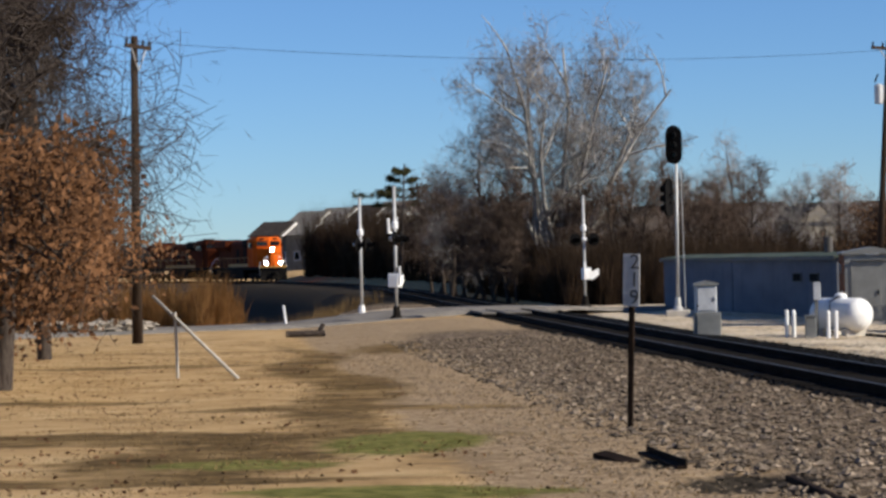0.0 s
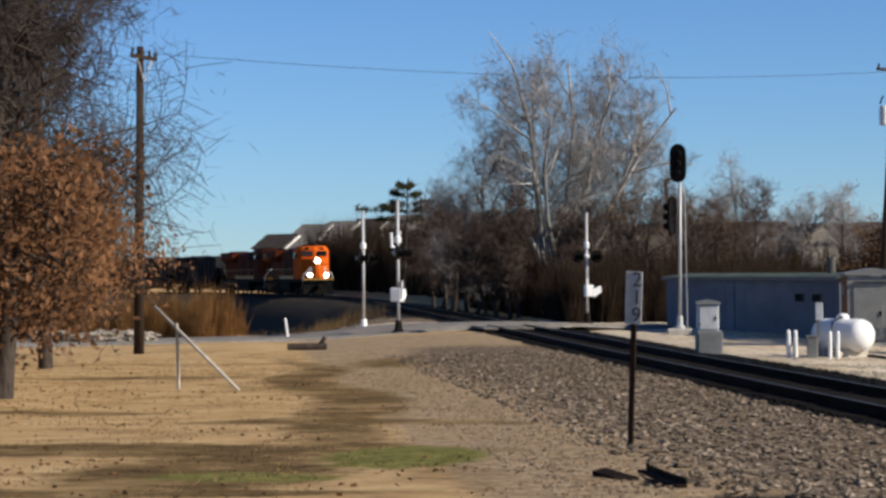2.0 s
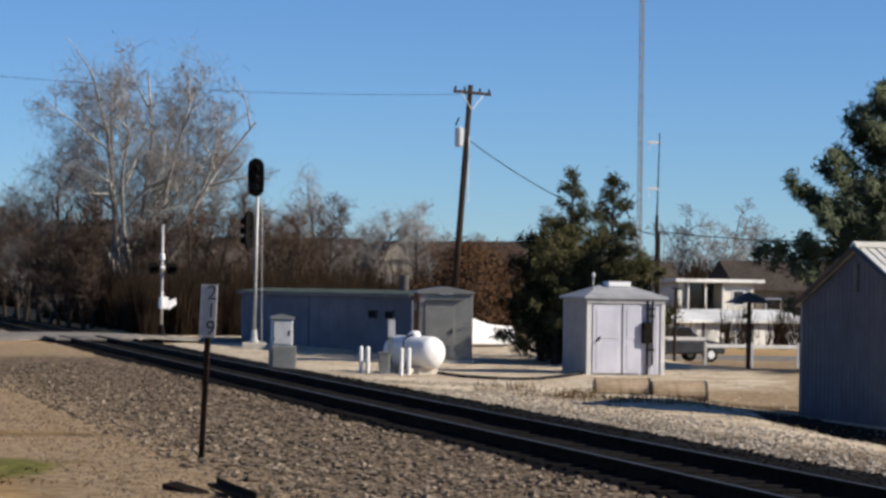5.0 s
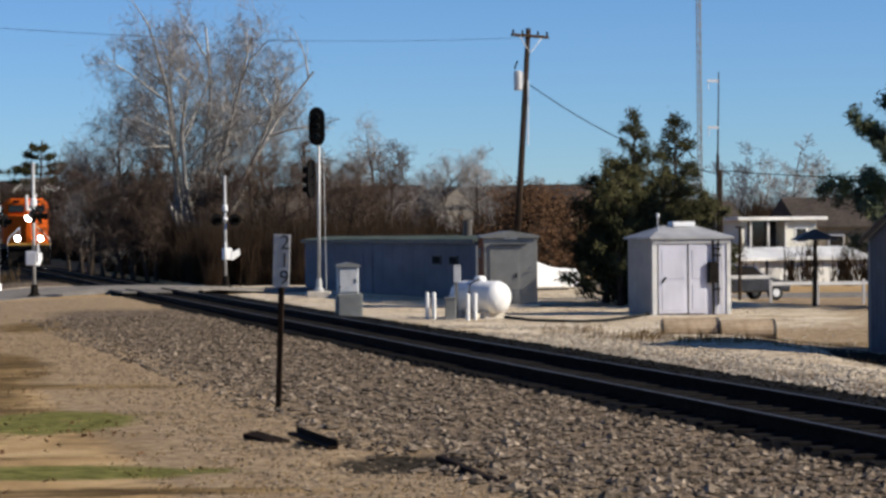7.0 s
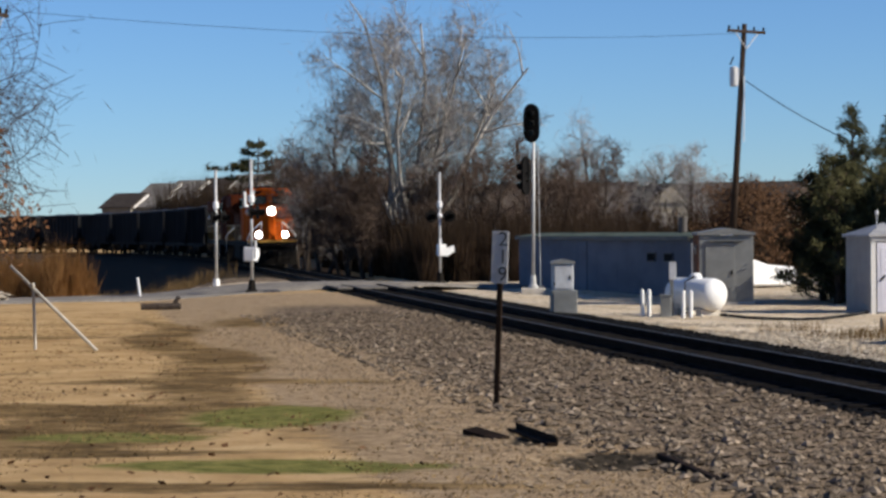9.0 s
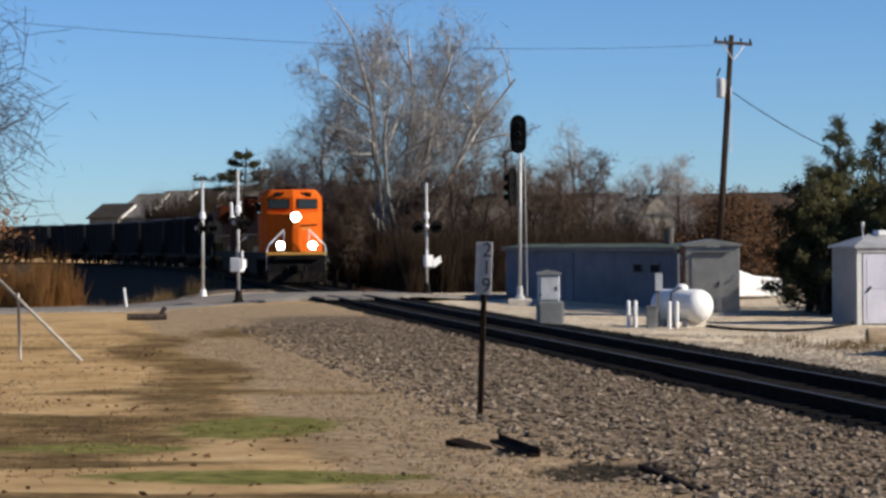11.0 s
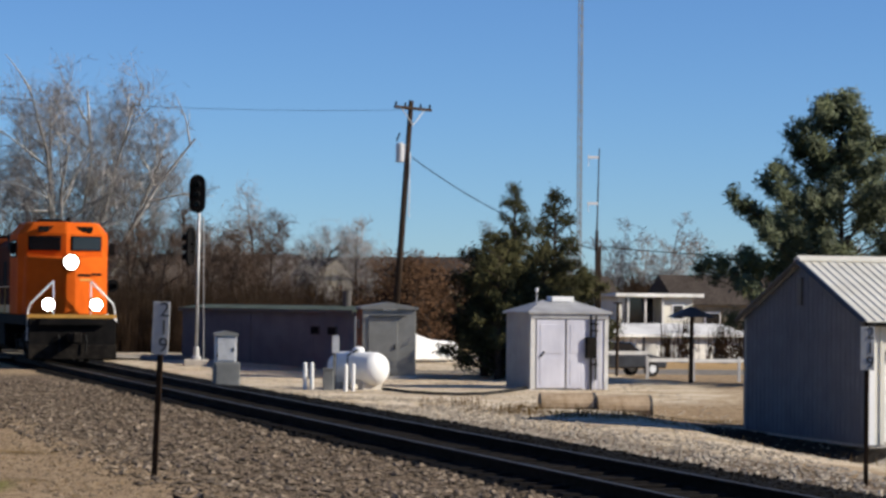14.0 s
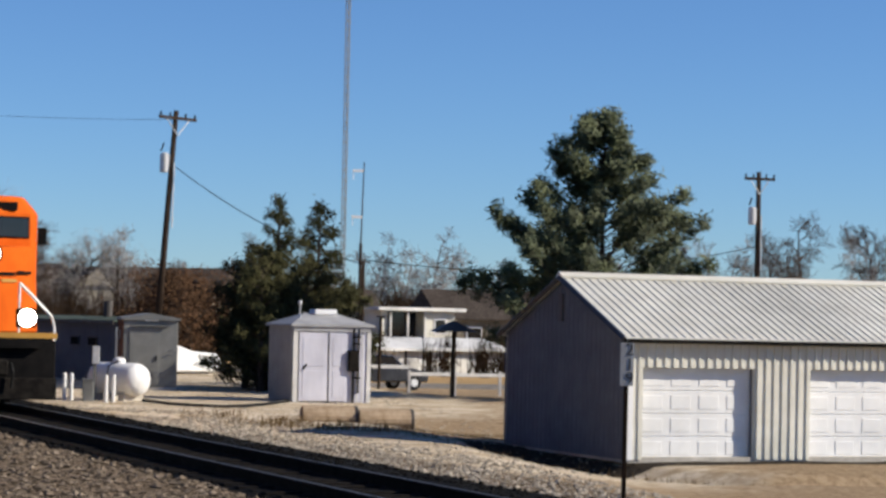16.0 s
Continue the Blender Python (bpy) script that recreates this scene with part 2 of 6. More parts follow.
def setting(name, me, label="", category="", kind="structure"):
    return tagged(new(name, me), label, category, "", kind)


def writing(name, text, size, m, parent, material):
    """Flat raised letters of the built-in font, as a mesh."""
    cu = bpy.data.curves.new(name, "FONT")
    cu.body, cu.size, cu.extrude, cu.align_x, cu.align_y = text, size, 0.003, "CENTER", "CENTER"
    tmp = bpy.data.objects.new(name, cu)
    scene.collection.objects.link(tmp)
    me = bpy.data.meshes.new_from_object(tmp.evaluated_get(bpy.context.evaluated_depsgraph_get()))
    bpy.data.objects.remove(tmp)
    bpy.data.curves.remove(cu)
    me.materials.clear()
    me.materials.append(material)
    return part(name, me, material, parent, "", m=m)


# ---- the railway line in plan ----
def line_x(y):
    return 10.6 - 0.199 * y + 0.1 * math.exp(-(((y - 25) / 20) ** 2))


def lay_line():
    pts, y = [], -60.0
    while y < 171:
        pts.append((line_x(y), y))
        y += 1.0
    x, y, h = pts[-1][0], pts[-1][1], math.atan(0.199)
    for i in range(420):
        h += 1 / 436 if i < 85 else (1 / 150 if i < 300 else 0)
        x, y = x - math.sin(h), y + math.cos(h)
        pts.append((x, y))
    return np.array(pts)


LINE = lay_line()
LENGTHS = np.concatenate([[0], np.cumsum(np.hypot(*np.diff(LINE, axis=0).T))])
S0 = float(np.interp(0, LINE[:, 1], LENGTHS))  # where the line passes the camera


def on_line(s):
    """The point s metres along the line from beside the camera."""
    return Vector((float(np.interp(s + S0, LENGTHS, LINE[:, 0])), float(np.interp(s + S0, LENGTHS, LINE[:, 1])), 0))


def off_line(x, y):
    """How far a point lies from the line, positive on the camera's side."""
    if y < 171:
        return (line_x(y) - x) * 0.981
    return float(np.min(np.hypot(LINE[225:, 0] - x, LINE[225:, 1] - y))) * (1 if x < np.interp(y, LINE[225:330, 1], LINE[225:330, 0]) else -1)


TURN = math.atan(0.199)  # the line's turn to the left of +y


def ease(a, b, x):
    k = min(1.0, max(0.0, (x - a) / (b - a)))
    return k * k * (3 - 2 * k)


DITCH = ((5.2, 61.0), (7.2, 55.6), (8.6, 54.3), (10.9, 52.4), (12.2, 46.0), (14.2, 43.2), (24.0, 44.5))


WALL_STRIP = ((11.4, 55.5), (12.75, 48.1), (28.0, 51.2))  # dark ground along the garage wall
# a shadow across the ground, laid on as dark colour only
SHADE_LINE = ((8.6, 59.2), (11.1, 58.3), (12.6, 56.6))


def strip(x, y, line, outer, inner):
    """One along a line, nought away from it."""
    best = 9.0
    for (ax, ay), (bx, by) in zip(line, line[1:]):
        ux, uy = bx - ax, by - ay
        u = min(1, max(0, ((x - ax) * ux + (y - ay) * uy) / (ux * ux + uy * uy)))
        best = min(best, math.hypot(x - ax - u * ux, y - ay - u * uy))
    return ease(outer, inner, best)


def ditch(x, y):
    """One in the narrow ditch before the garage, nought away from it."""
    if not (4 < x < 25 and 42 < y < 62):
        return 0.0
    best = 9.0
    for (ax, ay), (bx, by) in zip(DITCH, DITCH[1:]):
        ux, uy = bx - ax, by - ay
        u = min(1, max(0, ((x - ax) * ux + (y - ay) * uy) / (ux * ux + uy * uy)))
        best = min(best, math.hypot(x - ax - u * ux, y - ay - u * uy))
    return ease(1.9, 0.9, best)


def ground_z(x, y):
    d = off_line(x, y) if y < 500 else 60
    near = float(np.interp(y, [-20, 12, 20, 28, 45, 60, 75, 84, 99, 112, 124, 140, 250, 400, 3000], [0.5, 0.4, 0.14, 0.02, -0.12, -0.3, -0.42, -0.42, -0.5, -2.0, -3.6, -4.6, -4.6, -3.0, 0]))
    far = float(np.interp(y, [-20, 30, 45, 55, 65, 90, 130, 200, 400, 3000], [-0.4, -0.45, -0.5, -0.5, -0.42, -0.32, -0.3, 0, 2.0, 4]))
    far -= 0.32 * ease(9, 12, x) * ease(70, 60, y)
    far -= 0.6 * ease(12, 17, x) * ease(72, 95, y) * ease(200, 150, y)
    k = ease(-1.5, 1.5, d)
    z = far * (1 - k) + near * k
    bed = -0.33 if d < 0 else -0.2
    w = ease(9, 2.2, abs(d)) if y > 60 else ease(6, 1.4, abs(d))
    if y > 98 and d > 0:  # the steep bank beyond the road
        k = ease(98, 112, y)
        w = w * (1 - k) + k * ease(11.5, 3.4, d)
    z = z * (1 - w) + bed * w
    if -3.6 < d < 1.25:
        z -= 0.14
    z -= 0.3 * ditch(x, y) * ease(9.5, 11.5, x)
    z -= 0.2 * min(1, spot(x, y, 0.26, 20.3, 0.42, 0.8))
    z += 0.035 * noise.noise((x * 0.45, y * 0.3, 1.7)) + 0.012 * noise.noise((x * 2.1, y * 2.1, 4.2))
    return z


# ---- ground ----
def axis(lo, hi, step, far, low, high, wide):
    """Fine steps between lo and hi, wide ones out to low and high, then ever wider."""
    mid = list(np.arange(low, lo - 0.01, wide)) + list(np.arange(lo, hi + 1e-6, step)) + list(np.arange(hi + wide, high, wide))
    out, d = [], wide
    v = mid[-1]
    while v < far:
        d *= 1.35
        v += d
        out.append(v)
    back, d, v = [], wide, mid[0]
    while v > -far:
        d *= 1.35
        v -= d
        back.append(v)
    return back[::-1] + mid + out


def ground_material():
    m = bpy.data.materials.new("ground_cover")
    m.use_nodes = True
    n, l = m.node_tree.nodes, m.node_tree.links
    b = n["Principled BSDF"]
    b.inputs["Roughness"].default_value = 0.95
    b.inputs["Specular IOR Level"].default_value = 0.02
    co = n.new("ShaderNodeTexCoord")

    def tex(scale, detail=5, rough=0.6, stretch=None):
        t = n.new("ShaderNodeTexNoise")
        t.inputs["Scale"].default_value, t.inputs["Detail"].default_value, t.inputs["Roughness"].default_value = scale, detail, rough
        if stretch:
            mp = n.new("ShaderNodeMapping")
            mp.inputs["Scale"].default_value = stretch
            l.new(co.outputs["Object"], mp.inputs["Vector"])
            l.new(mp.outputs["Vector"], t.inputs["Vector"])
        else:
            l.new(co.outputs["Object"], t.inputs["Vector"])
        return t.outputs["Fac"]

    def ramp(fac, stops):
        r = n.new("ShaderNodeValToRGB")
        e = r.color_ramp.elements
        while len(e) < len(stops):
            e.new(0.5)
        for el, (p, c) in zip(e, stops):
            el.position, el.color = p, (*c, 1)
        l.new(fac, r.inputs["Fac"])
        return r.outputs["Color"]

    def mix(fac, a, c):
        x = n.new("ShaderNodeMix")
        x.data_type = "RGBA"
        l.new(fac, x.inputs["Factor"])
        l.new(a, x.inputs["A"])
        l.new(c, x.inputs["B"])
        return x.outputs["Result"]

    def mask(channel):
        """A painted area with a ragged edge."""
        s = n.new("ShaderNodeMath")
        s.operation = "MULTIPLY_ADD"
        l.new(tex(2.3, 6, 0.7), s.inputs[0])
        s.inputs[1].default_value = 0.9
        l.new(channel, s.inputs[2])
        r = n.new("ShaderNodeMapRange")
        r.inputs["From Min"].default_value, r.inputs["From Max"].default_value = 0.8, 1.1
        l.new(s.outputs[0], r.inputs["Value"])
        return r.outputs["Result"]

    at = n.new("ShaderNodeAttribute")
    at.attribute_name = "cover"
    sep = n.new("ShaderNodeSeparateColor")
    l.new(at.outputs["Color"], sep.inputs["Color"])
    lawn = ramp(tex(1.1, 7, 0.7, (0.6, 0.9, 1)), [(0.3, (0.25, 0.158, 0.072)), (0.48, (0.42, 0.278, 0.135)), (0.7, (0.54, 0.385, 0.205))])
    rough_ground = ramp(tex(0.9, 8, 0.75, (0.7, 1.0, 1)), [(0.36, (0.06, 0.04, 0.019)), (0.5, (0.145, 0.095, 0.043)), (0.66, (0.32, 0.215, 0.105))])
    patch = n.new("ShaderNodeMapRange")
    patch.inputs["From Min"].default_value, patch.inputs["From Max"].default_value = 0.56, 0.74
    l.new(tex(0.24, 6, 0.68, (0.7, 0.75, 1)), patch.inputs["Value"])
    lawn = mix(patch.outputs["Result"], lawn, rough_ground)
    rocks = ramp(tex(8, 5, 0.7), [(0.36, (0.02, 0.015, 0.01)), (0.47, (0.1, 0.074, 0.05)), (0.62, (0.31, 0.235, 0.168))])
    fines = ramp(tex(5, 9, 0.8), [(0.33, (0.1, 0.066, 0.036)), (0.47, (0.28, 0.2, 0.122)), (0.66, (0.45, 0.34, 0.22))])
    pale = ramp(tex(1.3, 8, 0.75, (0.6, 1.4, 1)), [(0.3, (0.2, 0.135, 0.075)), (0.43, (0.44, 0.345, 0.23)), (0.6, (0.66, 0.57, 0.44))])
    green = ramp(tex(5, 5, 0.6), [(0.35, (0.088, 0.092, 0.024)), (0.65, (0.21, 0.19, 0.062))])
    al = n.new("ShaderNodeAttribute")
    al.attribute_name = "sward"
    sep2 = n.new("ShaderNodeSeparateColor")
    l.new(al.outputs["Color"], sep2.inputs["Color"])
    out = mix(mask(sep2.outputs["Green"]), lawn, fines)
    out = mix(mask(sep2.outputs["Blue"]), out, rough_ground)
    out = mix(mask(sep2.outputs["Red"]), out, green)
    out = mix(mask(sep.outputs["Green"]), out, pale)
    out = mix(mask(sep.outputs["Red"]), out, rocks)
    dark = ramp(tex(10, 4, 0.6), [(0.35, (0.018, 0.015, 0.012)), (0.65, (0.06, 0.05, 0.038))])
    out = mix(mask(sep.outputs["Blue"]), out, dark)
    l.new(out, b.inputs["Base Color"])
    bp = n.new("ShaderNodeBump")
    bp.inputs["Strength"].default_value, bp.inputs["Distance"].default_value = 0.9, 0.06
    l.new(tex(9, 6, 0.7), bp.inputs["Height"])
    l.new(bp.outputs["Normal"], b.inputs["Normal"])
    return m


def spot(x, y, cx, cy, rx, ry, turn=0.0):
    c, s = math.cos(turn), math.sin(turn)
    u, v = ((x - cx) * c + (y - cy) * s) / rx, (-(x - cx) * s + (y - cy) * c) / ry
    return max(0.0, 1.15 - 0.55 * (u * u + v * v))


def cover(x, y):
    """Rocks, pale gravel, dark ground; green, brown fines."""
    d = off_line(x, y) if y < 300 else 99
    rock = pale = dark = green = fines = sod = 0.0
    if y < 110 and d > 0:
        rock = ease(6.4, 4.2, d) * ease(80, 62, y) * 1.1 + 0.25 * ease(7.5, 6, d)
        fines = ease(9.3, 7.6, d) * ease(94, 84, y) * 1.1
        sod = max(spot(d + 0.45 * math.sin(y * 0.35), y, 8.9, 45, 0.95, 24) * 0.68, spot(x, y, -8.2, 63, 1.6, 5) * 0.65, spot(x, y, -11, 36, 3, 0.7) * 0.7, spot(x, y, -13, 52, 4, 1.2) * 0.6, spot(x, y, -6, 21, 3, 0.5) * 0.95, spot(x, y, -8, 27.5, 5.5, 1.3) * 0.85, spot(x, y, -5, 33.5, 2.6, 0.7) * 0.8, spot(x, y, -3, 17.6, 3, 0.5) * 0.8, spot(x, y, -5.2, 24, 1.5, 3.5) * 0.75)
        green = max(spot(x, y, -3.4, 26.3, 0.9, 1.8) * 0.9, spot(x, y, -2.6, 19.6, 1.5, 0.7) * 0.9, spot(x, y, -4.6, 23.2, 1.0, 0.8) * 0.75)
        dark = max(spot(x, y, -0.45, 22.4, 0.2, 0.8, -0.25) * 1.1, spot(x, y, 0.26, 20.3, 0.48, 0.95) * 1.3, spot(x, y, 0.6, 20.9, 0.45, 0.35) * 0.7)
        pale = 0.95 * ease(11, 8, d) * ease(98, 102, y)
    elif d <= 0 and y < 115:
        pale = 1.2 * ease(-1.8, -3.2, d) * ease(20, 8, x) * ease(34, 46, y)
        fines = 0.9 * ease(30, 40, y) * ease(110, 95, y)
        rock = 1.0 * ease(-7.2, -4.2, d) * ease(58, 46, y)
        pale *= 1 - 0.8 * min(1, spot(x, y, 11.5, 60, 3.5, 4.5))
        sod = 0.8 * min(1, spot(x, y, 11.0, 58.4, 2.2, 0.8))
        dark = max(1.2 * strip(x, y, WALL_STRIP, 0.9, 0.25), 0.9 * strip(x, y, SHADE_LINE, 0.5, 0.15))
    elif d > 0 and 110 <= y < 260:
        rock = ease(6.5, 4.5, d) * 1.05
        sod = 1.0
        dark = 1.15 * ease(11.5, 8.0, d) * ease(114, 124, y)  # cinder bank, coloured darker still for the train's shadow
        pale = 0.95 * ease(11, 8, d) * ease(124, 114, y)
    return (rock, pale, dark, 1), (green, fines, sod, 1)


def build_ground():
    xs, ys = axis(-26, 22, 0.3, 3000, -86, 40, 2.0), axis(9, 112, 0.3, 3200, 3, 270, 2.0)
    nx, ny = len(xs), len(ys)
    verts, c1, c2 = [], [], []
    for y in ys:
        for x in xs:
            verts.append((x, y, ground_z(x, y) if abs(x) < 400 and -60 < y < 500 else (-2.0 + 2 * ease(400, 900, abs(x) + abs(y)))))
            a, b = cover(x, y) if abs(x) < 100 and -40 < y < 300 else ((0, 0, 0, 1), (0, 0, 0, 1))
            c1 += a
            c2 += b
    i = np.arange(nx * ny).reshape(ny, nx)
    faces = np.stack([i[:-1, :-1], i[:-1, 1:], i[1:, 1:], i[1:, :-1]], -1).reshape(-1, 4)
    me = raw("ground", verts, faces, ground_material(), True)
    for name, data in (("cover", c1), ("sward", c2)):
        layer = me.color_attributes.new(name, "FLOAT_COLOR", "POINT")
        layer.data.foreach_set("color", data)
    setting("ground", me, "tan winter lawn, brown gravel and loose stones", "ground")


build_ground()


def ribbon(points, width, rise, material, name, label, category, edge=0.12):
    """A road that lies on the ground along points, with falling edges."""
    verts, faces = [], []
    offs = [-width / 2 - 0.25, -width / 2, -width / 4, 0, width / 4, width / 2, width / 2 + 0.25]
    for k, p in enumerate(points):
        a, b = Vector(points[max(0, k - 1)]), Vector(points[min(len(points) - 1, k + 1)])
        side = Vector((b.y - a.y, a.x - b.x, 0)).normalized()
        for j, o in enumerate(offs):
            q = Vector(p) + side * o
            verts.append((q.x, q.y, q.z + (rise if 0 < j < 6 else -edge)))
    n = len(offs)
    for k in range(len(points) - 1):
        for j in range(n - 1):
            faces.append((k * n + j, k * n + j + 1, (k + 1) * n + j + 1, (k + 1) * n + j))
    return setting(name, raw(name, verts, faces, material, True), label, category)


def build_road():
    pts = []
    for k in range(90):
        u = k / 89
        x = -70 + 100 * u
        y = 79 + 26 * ease(-40, 8, x) - 4 * ease(-40, -70, x)
        d = abs(off_line(x, y))
        z = ground_z(x, y) + 0.05
        z = z + (-0.02 - z) * ease(7, 1.5, d)
        pts.append((x, y, z))
    ribbon(pts, 5.5, 0.03, ASPHALT, "road", "worn grey asphalt road over a level crossing", "road")


build_road()


# ---- track ----
def build_track():
    track = thing("railway_track", pose(0, 0, 0), "single railway track on dark ballast with wooden ties", "railway track", kind="structure")
    ss = list(np.arange(-40, 120, 1.0)) + list(np.arange(120, 460, 3.0))
    verts, faces = [], []
    shape = [(-2.2, -0.5), (-1.5, -0.21), (-1.2, -0.17), (0, -0.19), (1.3, -0.17), (2.0, -0.2), (3.5, -0.34), (4.2, -0.7)]
    for s in ss:
        p, q = on_line(s), on_line(s + 0.5)
        side = Vector((q.y - p.y, p.x - q.x, 0)).normalized()
        for o, z in shape:
            w = p + side * o
            verts.append((w.x, w.y, z + 0.03 * noise.noise((w.x * 2, w.y * 2, 3))))
    n = len(shape)
    faces = [(k * n + j, k * n + j + 1, (k + 1) * n + j + 1, (k + 1) * n + j) for k in range(len(ss) - 1) for j in range(n - 1)]
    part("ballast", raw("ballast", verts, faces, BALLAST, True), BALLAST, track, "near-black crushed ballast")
    head = [(-0.036, 0), (0.036, 0), (0.036, -0.04), (0.01, -0.055), (0.01, -0.145), (0.07, -0.17), (-0.07, -0.17), (-0.01, -0.145), (-0.01, -0.055), (-0.036, -0.04)]
    for side_o in (-0.755, 0.755):
        verts, faces = [], []
        for s in ss:
            p, q = on_line(s), on_line(s + 0.5)
            side = Vector((q.y - p.y, p.x - q.x, 0)).normalized()
            verts += [tuple(p + side * (side_o + a) + Vector((0, 0, z))) for a, z in head]
        n = len(head)
        faces = [(k * n + j, k * n + (j + 1) % n, (k + 1) * n + (j + 1) % n, (k + 1) * n + j) for k in range(len(ss) - 1) for j in range(n)]
        rail = part("rail", raw("rail", verts, faces, RUST), RUST, track, "steel rail with a polished head")
        rail.data.materials.append(STEEL)
        rail.data.polygons.foreach_set("material_index", [1 if j % n == 0 else 0 for j in range(len(faces))])
    tie = Form().box((0, 0, 0), (2.6, 0.22, 0.18)).mesh("tie", TIE, 0.015)
    for k in range(260):
        s = 14 + k * 0.55
        p, q = on_line(s), on_line(s + 0.3)
        turn = math.atan2(p.x - q.x, q.y - p.y)
        o = part("tie", tie, TIE, track)
        o.matrix_basis = Matrix.Translation((p.x + random.uniform(-0.04, 0.04), p.y, -0.24 + random.uniform(-0.012, 0.012))) @ Matrix.Rotation(turn + random.uniform(-0.015, 0.015), 4, "Z")
    # planks of the level crossing between and beside the rails
    for o, w in ((-1.15, 0.55), (-0.35, 0.5), (0.2, 0.5), (1.15, 0.55)):
        c = on_line(94.5)
        m = Matrix.Translation((c.x, c.y, -0.045)) @ Matrix.Rotation(TURN, 4, "Z")
        part("crossing_plank", Form().box((o, 0, 0), (w, 7.0, 0.07)), ASPHALT, track, "", 0.01, m=m)


build_track()


def scatter_rocks(name, count, where, size, material, label):
    """Small angular stones, joined; where() gives a place or None."""
    base = np.array([(1, 0, 0.1), (-0.9, 0.2, 0), (0.1, 1, 0), (0, -0.9, 0.15), (0.15, 0.1, 0.8), (-0.1, 0, -0.6)])
    tri = np.array([(0, 2, 4), (2, 1, 4), (1, 3, 4), (3, 0, 4), (2, 0, 5), (1, 2, 5), (3, 1, 5), (0, 3, 5)])
    vs, fs, k = [], [], 0
    rng = random.Random(len(name) * 7)
    for _ in range(count):
        p = where(rng)
        if p is None:
            continue
        r = size * (0.5 + rng.random() ** 2 * 1.2)
        a = rng.uniform(0, 6.28)
        c, s = math.cos(a), math.sin(a)
        jit = np.array([[rng.uniform(0.7, 1.3) for _ in range(3)] for _ in range(6)])
        v = base * jit * r * (1, 0.75, 0.6)
        v = np.stack([v[:, 0] * c - v[:, 1] * s + p[0], v[:, 0] * s + v[:, 1] * c + p[1], v[:, 2] + p[2]], -1)
        vs.append(v)
        fs.append(tri + k)
        k += 6
    tagged(new(name, raw(name, np.concatenate(vs), np.concatenate(fs), material)), label, "stones", "", "stuff")


def stone_place(rng):
    y = 13 + 55 * rng.random() ** 1.6
    d = 1.45 + 4.9 * rng.random() ** 1.2
    x = line_x(y) - d / 0.981
    return (x, y, ground_z(x, y) + 0.015)


def pebble_place(rng):
    y = 13 + 45 * rng.random() ** 1.5
    x = line_x(y) - (5.4 + 2.4 * rng.random() ** 1.3) / 0.981
    return (x, y, ground_z(x, y) + 0.006)


def far_stone_place(rng):
    y = 16 + 46 * rng.random()
    x = line_x(y) + 3.5 + 3.8 * rng.random() ** 1.3
    return (x, y, ground_z(x, y) + 0.01)


def bed_stone_place(rng):
    y = 14 + 50 * rng.random() ** 1.5
    o = rng.uniform(-1.6, 3.6)
    if 0.66 < abs(o) < 0.86:
        return None
    z = -0.19 if o < 2 else -0.2 - (o - 2) * 0.09
    return (line_x(y) + o / 0.981, y, z)


scatter_rocks("loose_stones", 9000, stone_place, 0.055, STONE, "grey and brown loose stones beside the track")
scatter_rocks("pebbles", 7000, pebble_place, 0.022, PEBBLE, "small brown pebbles strewn over the packed fines")
scatter_rocks("shoulder_stones", 8000, far_stone_place, 0.045, PALESTONE, "pale loose stones on the far shoulder")
def lot_place(rng):
    y = 42 + 50 * rng.random()
    x = rng.uniform(line_x(y) + 4.2, 13.0)
    return (x, y, ground_z(x, y) + 0.004)


def riprap_place(rng):
    x, y = rng.uniform(-25.5, -21), rng.uniform(86.5, 89)
    return (x, y, ground_z(x, y) + 0.05 + 0.35 * rng.random())


scatter_rocks("lot_gravel", 5000, lot_place, 0.035, PALESTONE, "scattered pale gravel on the yard")
scatter_rocks("riprap", 260, riprap_place, 0.22, PALESTONE, "heap of pale broken stone by the road")
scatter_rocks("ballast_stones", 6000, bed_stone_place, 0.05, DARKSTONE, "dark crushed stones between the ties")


def grass_tufts():
    rng = random.Random(5)
    vs, fs, k = [], [], 0
    for _ in range(9000):
        y = 15 + 60 * rng.random() ** 1.5
        x = rng.uniform(-0.26 * y - 3, line_x(y) - 6.5)
        if noise.noise((x * 0.5, y * 0.25, 9)) < -0.15 or off_line(x, y) < 6:
            continue
        z = ground_z(x, y)
        for _ in range(2):
            a, h = rng.uniform(0, 6.28), rng.uniform(0.01, 0.032)
            dx, dy = math.cos(a) * 0.012, math.sin(a) * 0.012
            lx, ly = rng.uniform(-0.04, 0.04), rng.uniform(-0.04, 0.04)
            ox, oy = rng.uniform(-0.06, 0.06), rng.uniform(-0.06, 0.06)
            vs += [(x + ox - dx, y + oy - dy, z - 0.005), (x + ox + dx, y + oy + dy, z - 0.005), (x + ox + lx, y + oy + ly, z + h)]
            fs.append((k, k + 1, k + 2))
            k += 3
    tagged(new("grass", raw("grass", vs, fs, STRAW)), "short dry tan winter grass", "grass", "", "stuff")


grass_tufts()


